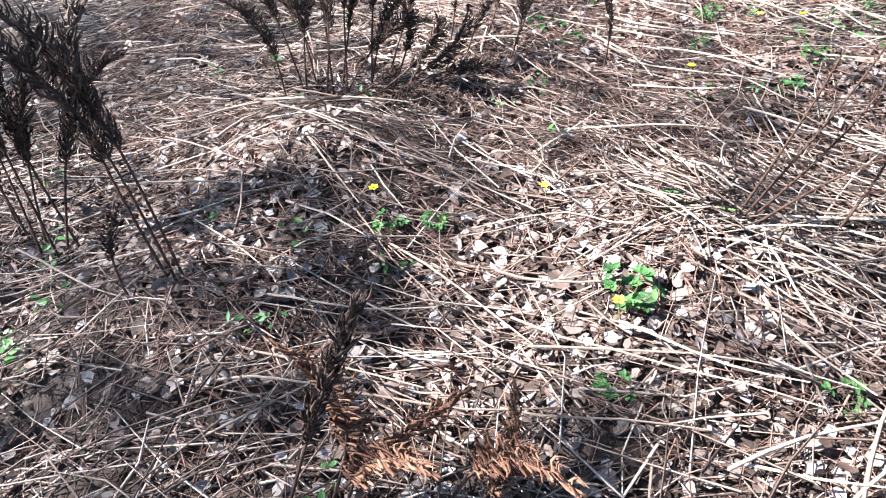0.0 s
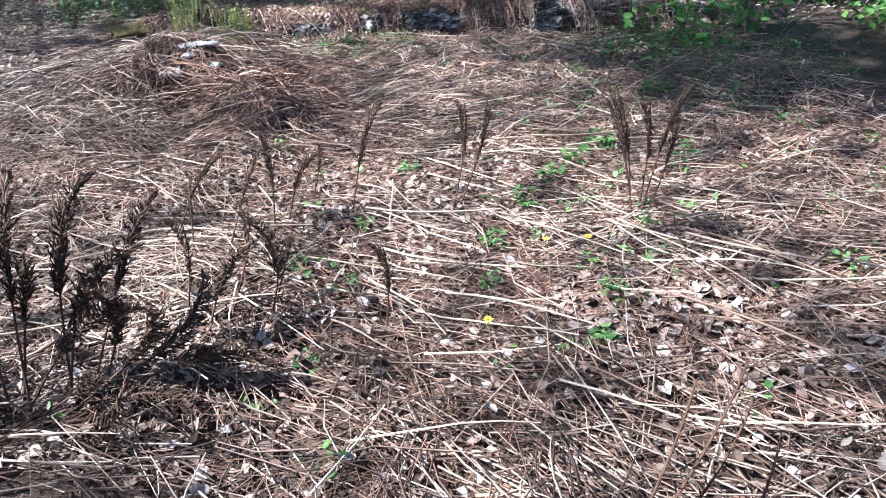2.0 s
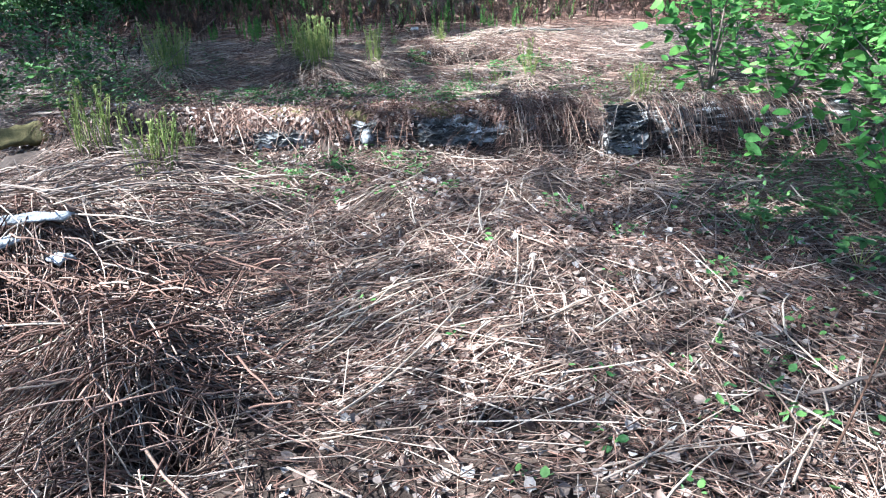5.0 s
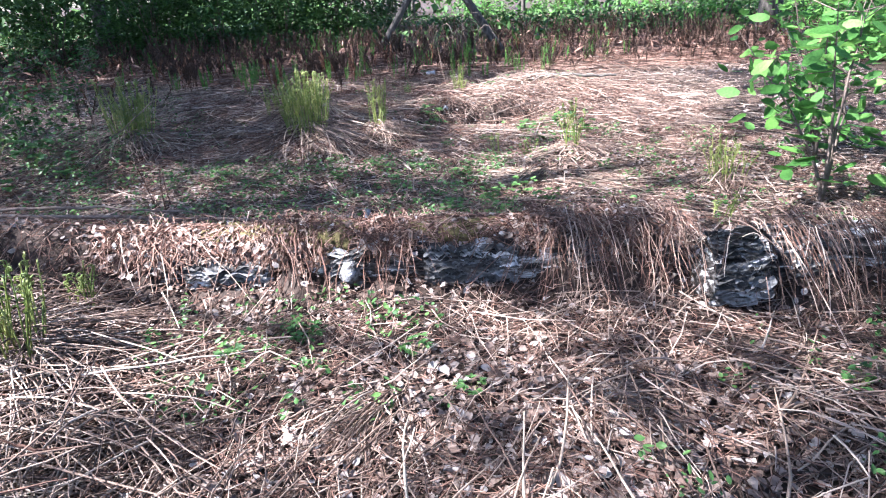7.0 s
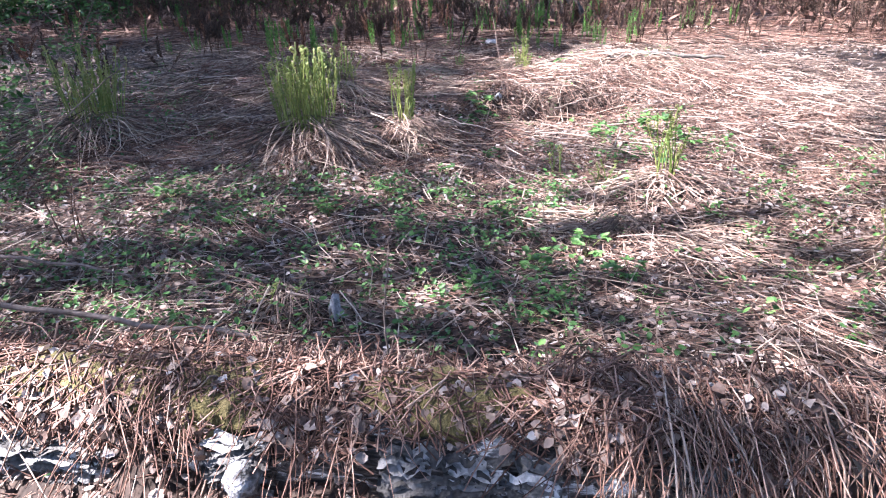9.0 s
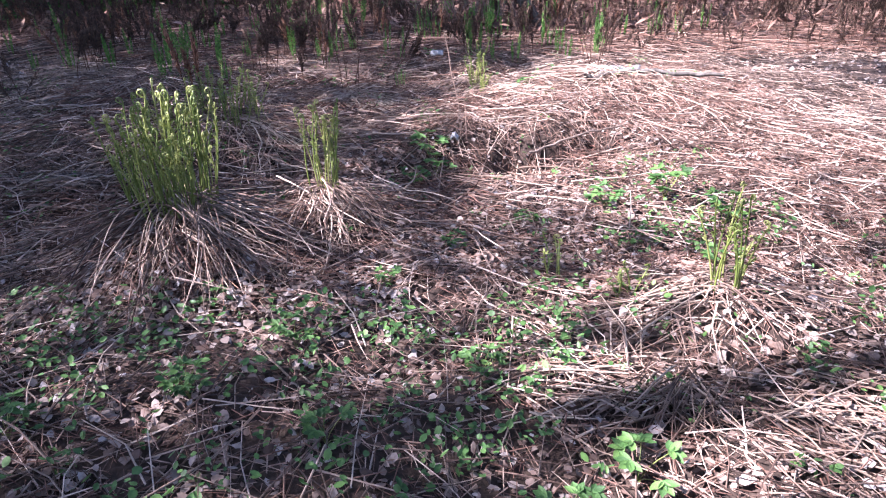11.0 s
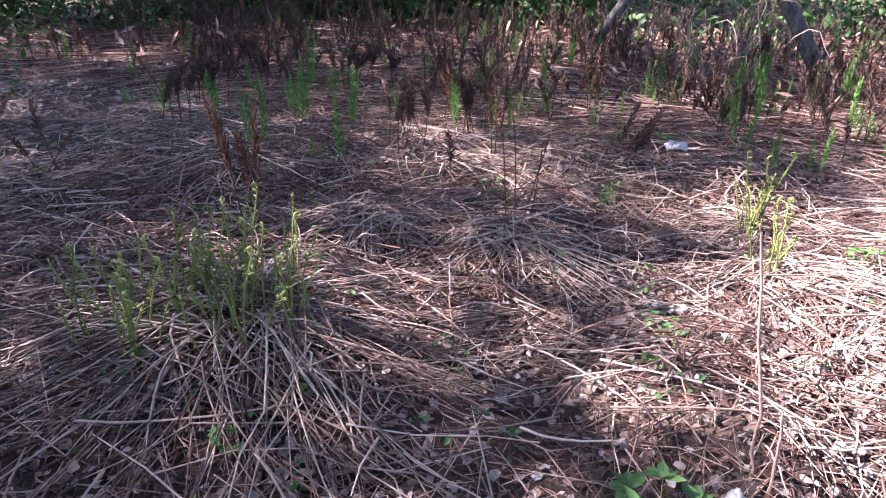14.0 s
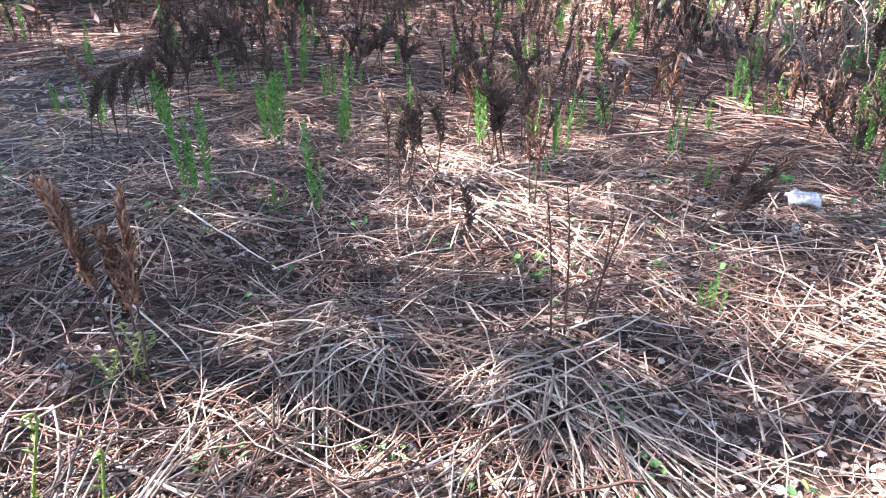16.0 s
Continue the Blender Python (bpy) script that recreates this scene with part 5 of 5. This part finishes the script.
def flower_meshes():
    n = 6
    a = np.arange(n) * 2 * math.pi / n
    d = np.stack([np.cos(a), np.sin(a), np.full(n, 0.25)], -1)
    pet = mesh_of("petals", *leaves(d * 0.011, d, np.tile([0.0, 0, 1], (n, 1)), 0.014, 0.011, 0.3, 0.7), YELLOW)
    st = mesh_of("stalk", *tubes(np.array([[[0, 0, -0.09], [0.004, 0, -0.045], [0, 0, 0.0]]]), np.array([[0.0016, 0.0015, 0.0015]]), 4), FERN)
    return pet, st


PETALS, FLOWER_STALK = flower_meshes()
for x, y in ((-0.82, -3.42), (-0.05, -3.78), (0.5, -4.12), (-0.3, -3.3), (0.62, -1.86), (1.1, -3.4), (0.45, -1.85), (0.15, -2.4)):
    fl = thing("yellow_flower", x, y, on(x, y, 0.1), "small bright yellow spring flower on a thin stalk", "flower", "yellow flowers")
    part("stalk", FLOWER_STALK, fl)
    part("petals", PETALS, fl, "bright yellow petals")


# ---- saplings and shrubs ----
def leafy(name, x, y, h, stems, n, leaf, spread, mat, label, category, low=0.15, z0=None):
    ob = thing(name, x, y, on(x, y), label, category, "")
    tips = []
    for i in range(stems):
        a = rng.uniform(0, 6.28)
        t = np.linspace(0, 1, 9)
        hh = h * rng.uniform(0.6, 1.0)
        R = spread * rng.uniform(0.3, 1.0)
        p = np.stack([R * np.cos(a) * t ** 1.5, R * np.sin(a) * t ** 1.5, hh * t], -1) + rng.normal(size=(9, 3)) * 0.012 * h * t[:, None]
        st = part("stem", mesh_of("stem", *tubes(p[None], np.linspace(0.008 * h + 0.003, 0.002, 9)[None], 5), TWIG, True), ob)
        for j in range(6):
            at = int(rng.integers(2, 9))
            b = rng.uniform(0, 6.28)
            L = 0.28 * h * rng.uniform(0.4, 1.0)
            q = p[at] + np.outer(np.linspace(0, 1, 5), np.array([math.cos(b), math.sin(b), rng.uniform(-0.05, 0.5)]) * L)
            part("twig", mesh_of("twig", *tubes(q[None], np.linspace(0.004, 0.0015, 5)[None], 4), TWIG, True), st)
            tips.append(q[1:])
        tips.append(p[4:])
    tips = np.concatenate(tips)
    c = tips[rng.integers(len(tips), size=n)] + rng.normal(size=(n, 3)) * leaf * 0.8
    c[:, 2] = np.maximum(c[:, 2], low * h * 0.4)
    al = unit(n, 0.6)
    nm = np.stack([rng.normal(size=n) * 0.7, rng.normal(size=n) * 0.7 - 0.35, np.ones(n)], -1)
    L = leaf * rng.uniform(0.6, 1.15, n)
    part("foliage", mesh_of("foliage", *leaves(c, al, nm, L, L * 0.5, rng.uniform(0.0, 0.3, n), 0.35), mat, True), ob, "fresh green pointed leaves")
    return ob


SAP = "young sapling with thin stems and fresh green leaves"
leafy("sapling", 2.6, 4.4, 1.45, 5, 150, 0.15, 0.6, GREEN, SAP, "sapling")
leafy("sapling", 2.75, 3.5, 1.2, 7, 330, 0.13, 0.6, GREEN, SAP, "sapling")
leafy("sapling", 2.2, 2.75, 0.5, 4, 40, 0.13, 0.4, GREEN, "low green sapling beside the log", "sapling")
leafy("sapling", 2.6, 1.8, 0.6, 6, 150, 0.10, 0.5, GREEN, "low green sapling with many leaves", "sapling")
leafy("sapling", 3.4, 2.6, 1.3, 8, 420, 0.12, 0.8, GREEN, SAP, "sapling")
leafy("sapling", 3.2, 5.6, 1.5, 5, 220, 0.14, 0.7, GREEN, SAP, "sapling")
leafy("sapling", 4.0, 4.2, 1.7, 8, 520, 0.13, 0.9, GREEN, SAP, "sapling")
leafy("sapling", 4.2, 7.6, 1.5, 5, 260, 0.13, 0.8, GREEN, SAP, "sapling")
leafy("sapling", 4.4, 1.2, 1.4, 7, 380, 0.12, 0.8, GREEN, SAP, "sapling")
# Shade is put into the leaf colour of these shrubs.
leafy("bramble_shrub", -4.2, 6.8, 0.9, 8, 420, 0.07, 0.8, SHADE_GREEN, "green leafy shrub in the shade, its colour darkened for it", "shrub")
leafy("bramble_shrub", -5.2, 7.8, 1.1, 8, 480, 0.07, 0.9, SHADE_GREEN, "green leafy shrub in the shade, its colour darkened for it", "shrub")
leafy("bramble_shrub", -4.6, 5.4, 0.8, 7, 300, 0.07, 0.8, SHADE_GREEN, "green leafy shrub in the shade, its colour darkened for it", "shrub")
leafy("bramble_shrub", -5.6, 10.4, 1.0, 7, 360, 0.07, 0.9, SHADE_GREEN, "green leafy shrub in the shade, its colour darkened for it", "shrub")
def thicket(x, y, h, w, n, mat, label):
    """A dense shrub: many stems, leaves in lumps from the ground up."""
    ob = thing("forest_shrub", x, y, on(x, y), label, "shrub", "shrubs at the wood's edge")
    for i in range(8):
        a, R, hh = rng.uniform(0, 6.28), w * rng.uniform(0.2, 0.9), h * rng.uniform(0.6, 1.0)
        t = np.linspace(0, 1, 8)
        p = np.stack([R * np.cos(a) * t ** 1.3, R * np.sin(a) * t ** 1.3, hh * t], -1) + rng.normal(size=(8, 3)) * 0.03 * t[:, None]
        part("stem", mesh_of("stem", *tubes(p[None], np.linspace(0.02, 0.005, 8)[None], 5), TWIG, True), ob)
    n = int(n * 2.2)
    k = 44
    lump = np.stack([rng.normal(size=k) * w * 0.55, rng.normal(size=k) * w * 0.55, rng.uniform(0.0, 1.0, k) ** 1.3 * h], -1)
    c = lump[rng.integers(k, size=n)] + rng.normal(size=(n, 3)) * np.array([0.3, 0.3, 0.22])
    c[:, 2] = np.maximum(c[:, 2], 0.05 + 0.1 * rng.uniform(size=n))
    L = rng.uniform(0.07, 0.15, n)
    part("foliage", mesh_of("foliage", *leaflets(c, unit(n, 0.4), unit(n) * 0.6 + np.array([0, 0, 0.8]), L, L * 0.6), mat), ob, "dense small green leaves")


# The left-hand shrubs stand in shade, which their darker leaf colour carries too.
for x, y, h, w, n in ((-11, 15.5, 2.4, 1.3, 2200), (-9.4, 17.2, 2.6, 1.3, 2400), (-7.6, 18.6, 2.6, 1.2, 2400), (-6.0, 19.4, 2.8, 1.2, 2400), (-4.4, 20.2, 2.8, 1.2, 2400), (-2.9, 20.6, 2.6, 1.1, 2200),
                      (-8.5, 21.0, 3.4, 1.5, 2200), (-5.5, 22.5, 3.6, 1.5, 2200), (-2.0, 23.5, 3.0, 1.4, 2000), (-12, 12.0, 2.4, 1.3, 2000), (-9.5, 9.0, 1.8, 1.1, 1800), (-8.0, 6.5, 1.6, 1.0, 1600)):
    thicket(x, y, h, w, n, SHADE_GREEN, "dense green forest shrub behind the dead ferns, its colour darkened for shade")
for x, y, h, w, n in ((2.5, 36, 2.2, 1.3, 1500), (6.6, 38, 2.4, 1.4, 1600), (10.6, 34.5, 2.4, 1.4, 1600), (9.5, 23, 2.4, 1.3, 1600), (10, 17, 2.0, 1.1, 1500), (8.2, 12.2, 1.7, 0.9, 1400), (7.0, 8.2, 1.6, 0.9, 1200), (6.0, 4.6, 1.7, 0.9, 1300), (5.2, 1.8, 1.5, 0.9, 1300)):
    thicket(x, y, h, w, n, GREEN, "bright green forest shrub at the clearing's edge")


def far_woods():
    """Woods that close the distance all round."""
    n = 42000
    a = rng.uniform(0, 2 * math.pi, n)
    R = rng.uniform(34, 46, n)
    z = rng.uniform(0, 1, n) ** 1.2 * (7 + 2.5 * np.sin(a * 9) + 1.5 * np.sin(a * 23))
    c = np.stack([R * np.cos(a), 6 + R * np.sin(a), z], -1)
    keep = (rng.uniform(size=n) < np.where((a > 0.3) & (a < 1.75), 0.35, 1.0))
    c, n = c[keep], int(keep.sum())
    L = rng.uniform(0.35, 0.9, n)
    f = leaflets(c, unit(n), unit(n), L, L * 0.7)
    tagged(new("far_woods", mesh_of("far_woods", *f, SHADE_GREEN)), "green edge of the woods in the distance", "woods", kind="stuff")
    a = rng.uniform(0, 2 * math.pi, 130)
    R = rng.uniform(28, 42, 130)
    t = np.linspace(0, 1, 5)[None]
    p = np.stack([(R * np.cos(a))[:, None] + 0 * t, 6 + (R * np.sin(a))[:, None] + 0 * t, 9.0 * t + 0 * a[:, None]], -1)
    tagged(new("far_trunks", mesh_of("far_trunks", *tubes(p, np.full((130, 5), 0.11), 7), BARK, True)), "grey trunks of the distant woods", "woods", kind="stuff")


far_woods()


def undergrowth():
    """Low green and brown growth between the fern stand and the woods."""
    for name, n, y0, y1, h, mat, label in (("green_undergrowth", 26000, 18.5, 33, 0.5, SHADE_GREEN, "low green undergrowth at the wood's edge"), ("brown_undergrowth", 26000, 13.5, 32, 0.3, DEBRIS, "brown dead fern litter at the wood's edge")):
        x, y = scatter(n, -22, 20, y0, y1, 0.6, 0.5)
        m = len(x)
        c = np.stack([x, y, height(x, y) + rng.uniform(0.01, 1, m) ** 1.5 * h], -1)
        L = rng.uniform(0.1, 0.28, m)
        tagged(new(name, mesh_of(name, *leaflets(c, unit(m, 0.3), unit(m) + np.array([0, 0, 0.6]), L, L * (0.5 if mat is SHADE_GREEN else 0.25)), mat)), label, "undergrowth", kind="stuff")


undergrowth()


# ---- trees ----
def trunk_path(x, y, h, lean_x, lean_y, wob):
    t = np.linspace(0, 1, 16)
    z0 = on(x, y) - 0.1
    return np.stack([x + lean_x * t + wob * np.sin(t * 5 + x), y + lean_y * t + wob * np.cos(t * 4 + y), z0 + h * t], -1)


def leaning_tree(x, y, h, lx, ly, r, label):
    """A grey crooked trunk with bare lower twigs; its crown is above."""
    ob = thing("leaning_tree", 0, 0, 0, label, "tree")
    p = trunk_path(x, y, h, lx, ly, 0.05)
    rr = r * np.concatenate([[1.45, 1.15], np.linspace(1.05, 0.6, 14)])
    v, f = tubes(p[None], rr[None], 14)
    v = v + rng.normal(size=v.shape) * r * 0.05
    part("trunk", mesh_of("trunk", v, f, BARK, True), ob)
    for i in range(9):
        a = int(rng.integers(2, 13))
        d = np.array([rng.normal(), rng.normal(), rng.uniform(-0.7, 0.3)])
        d /= np.linalg.norm(d)
        L = rng.uniform(0.5, 1.3)
        t = np.linspace(0, 1, 7)
        q = p[a] + np.outer(t, d * L) + np.outer(t ** 2, [0, 0, -0.25]) + rng.normal(size=(7, 3)) * 0.03 * t[:, None]
        q[:, 2] = np.maximum(q[:, 2], 0.06)
        part("branch", mesh_of("branch", *tubes(q[None], np.linspace(0.013, 0.004, 7)[None], 5), TWIG, True), ob)
    return ob, p


def lit_share(x, y):
    """Openness of the unseen crowns over x, y: gaps placed where sun should fall."""
    s = np.where(y < 3.2, 0.78, 0.66)
    def blob(cx, cy, rx, ry, val, s):
        w = np.exp(-(((x - cx) / rx) ** 2 + ((y - cy) / ry) ** 2) ** 2)
        return s * (1 - w) + val * w
    s = blob(-2.6, 9.2, 2.8, 3.0, 0.13, s)
    s = blob(-4.5, 13.0, 5.0, 2.6, 0.15, s)
    s = blob(-1.5, 5.3, 2.0, 0.7, 0.46, s)
    s = blob(-0.6, 11.5, 2.2, 2.0, 0.45, s)
    s = blob(-0.2, 9.75, 0.5, 0.5, 0.58, s)
    s = blob(-0.55, 6.9, 0.35, 0.4, 0.85, s)
    s = blob(0.2, 15.0, 2.2, 1.8, 0.12, s)
    s = blob(2.0, 9.4, 1.9, 1.9, 1.0, s)
    s = blob(1.7, 6.6, 1.4, 1.3, 0.85, s)
    s = blob(3.5, 13.5, 2.5, 3.0, 0.9, s)
    s = blob(0.8, 5.2, 0.7, 0.5, 0.9, s)
    s = blob(1.2, 7.9, 1.0, 0.9, 0.95, s)
    s = blob(-1.4, 6.75, 0.7, 0.5, 0.3, s)
    s = blob(-1.4, 8.0, 1.2, 0.5, 0.36, s)
    s = blob(-1.0, 8.95, 1.0, 0.45, 0.55, s)
    s = blob(-1.5, 9.4, 1.0, 0.5, 0.62, s)
    s = blob(0.4, 10.6, 0.6, 0.6, 0.85, s)
    s = blob(0.6, -2.2, 0.9, 0.5, 0.58, s)
    s = blob(-1.0, 3.35, 0.6, 0.4, 1.0, s)
    s = blob(1.0, 2.0, 0.9, 0.7, 0.48, s)
    s = blob(3.0, 1.4, 1.4, 1.8, 0.2, s)
    s = blob(0.75, 3.25, 0.5, 0.35, 0.48, s)
    s = blob(1.42, 2.95, 0.28, 0.35, 0.95, s)
    s = blob(2.9, 4.8, 0.9, 1.0, 0.8, s)
    s = blob(-0.5, -0.9, 0.7, 0.45, 0.95, s)
    s = blob(-0.1, -3.5, 0.5, 0.4, 1.0, s)
    s = blob(-1.9, -3.9, 0.8, 0.5, 0.6, s)
    s = blob(0.5, 19.6, 5.0, 1.3, 0.9, s)
    s = np.where((x < -4.5) & (y > 14.5), 0.1, s)
    s = np.where(y > 20.5, 0.1 + 0.3 * (x > 1.5), s)
    return s


def build_canopy():
    """Forest trees round the place, unseen crowns added overhead and thinned to shape shade."""
    spots = [(-13.0, 2.0), (8.5, 2.0), (9.5, 9.5), (-9.0, 12.0), (9.0, 19.0), (-10.0, 21.0), (-6.0, -8.5), (7.5, -4.5), (1.5, -9.0), (13.0, 27.0), (-15.0, 6.5), (-17.0, 16.0), (-14.0, -12.0), (-21.0, 1.0)]
    n = 760000
    k = 6000
    cl = np.stack([rng.uniform(-25, 11, k), rng.uniform(-11, 27, k), rng.uniform(12.0, 17.0, k)], -1)
    pts = cl[rng.integers(k, size=n)] + rng.normal(size=(n, 3)) * np.array([0.42, 0.42, 0.3])
    gx = pts[:, 0] - SUN.x / SUN.z * pts[:, 2]
    gy = pts[:, 1] - SUN.y / SUN.z * pts[:, 2]
    pts = pts[rng.uniform(size=n) < (1 - lit_share(gx, gy)) ** 1.4 * 0.9]
    owner = np.argmin(((pts[:, None, :2] - np.array(spots)[None]) ** 2).sum(-1), axis=1)
    for i, (x, y) in enumerate(spots):
        mine = pts[owner == i]
        if len(mine) < 50:
            continue
        ob = thing("forest_tree", 0, 0, 0, "tall forest tree with grey trunk and spreading leafy crown", "tree", "forest trees")
        p = trunk_path(x, y, 17.0, rng.normal() * 0.5, rng.normal() * 0.5, 0.08)
        part("trunk", mesh_of("trunk", *tubes(p[None], np.concatenate([[0.3, 0.22], np.linspace(0.19, 0.06, 14)])[None], 14), BARK, True), ob)
        for j in range(16):
            tgt = mine[int(rng.integers(len(mine)))]
            a = p[int(rng.integers(9, 15))]
            t = np.linspace(0, 1, 8)
            q = a + np.outer(t, tgt - a) + np.outer(np.sin(t * math.pi), [0, 0, 0.5]) + rng.normal(size=(8, 3)) * 0.08 * t[:, None]
            part("limb", mesh_of("limb", *tubes(q[None], np.linspace(0.07, 0.012, 8)[None], 6), BARK, True), ob)
        m = len(mine)
        L = rng.uniform(0.13, 0.22, m)
        part("crown", mesh_of("crown", *leaflets(mine, unit(m, 0.4), unit(m) + np.array([0, 0, 0.8]), L, L * 0.75), SHADE_GREEN), ob, "loose green leafy crown, out of view, thinned to shape the sunlight")


def twig_tangle(x, y, n, size):
    """A dry bush of thin bare arching twigs."""
    ob = thing("dry_twig_bush", x, y, on(x, y), "bare grey tangle of thin dry twigs", "bush")
    for i in range(n):
        a, R, h = rng.uniform(0, 6.28), size * rng.uniform(0.4, 1.1), size * rng.uniform(0.4, 1.2)
        t = np.linspace(0, 1, 9)
        p = np.stack([rng.normal() * 0.2 + R * t * np.cos(a), rng.normal() * 0.2 + R * t * np.sin(a), h * np.sin(t * rng.uniform(1.5, 2.9)) + 0.02], -1) + rng.normal(size=(9, 3)) * 0.03
        p[:, 2] = np.maximum(p[:, 2], 0.02)
        part("twig", mesh_of("twig", *tubes(p[None], np.linspace(0.008, 0.003, 9)[None], 4), TWIG, True), ob)


twig_tangle(0.1, 14.6, 22, 0.9)
twig_tangle(0.8, 15.6, 18, 1.0)
twig_tangle(-0.6, 15.6, 16, 0.9)
leaning_tree(1.55, 15.3, 6.5, -4.2, 0.6, 0.085, "crooked grey tree trunk leaning over with bare twigs")
leaning_tree(-1.5, 17.3, 6.0, 3.8, 0.3, 0.08, "thin dark tree trunk leaning over with bare twigs")
build_canopy()
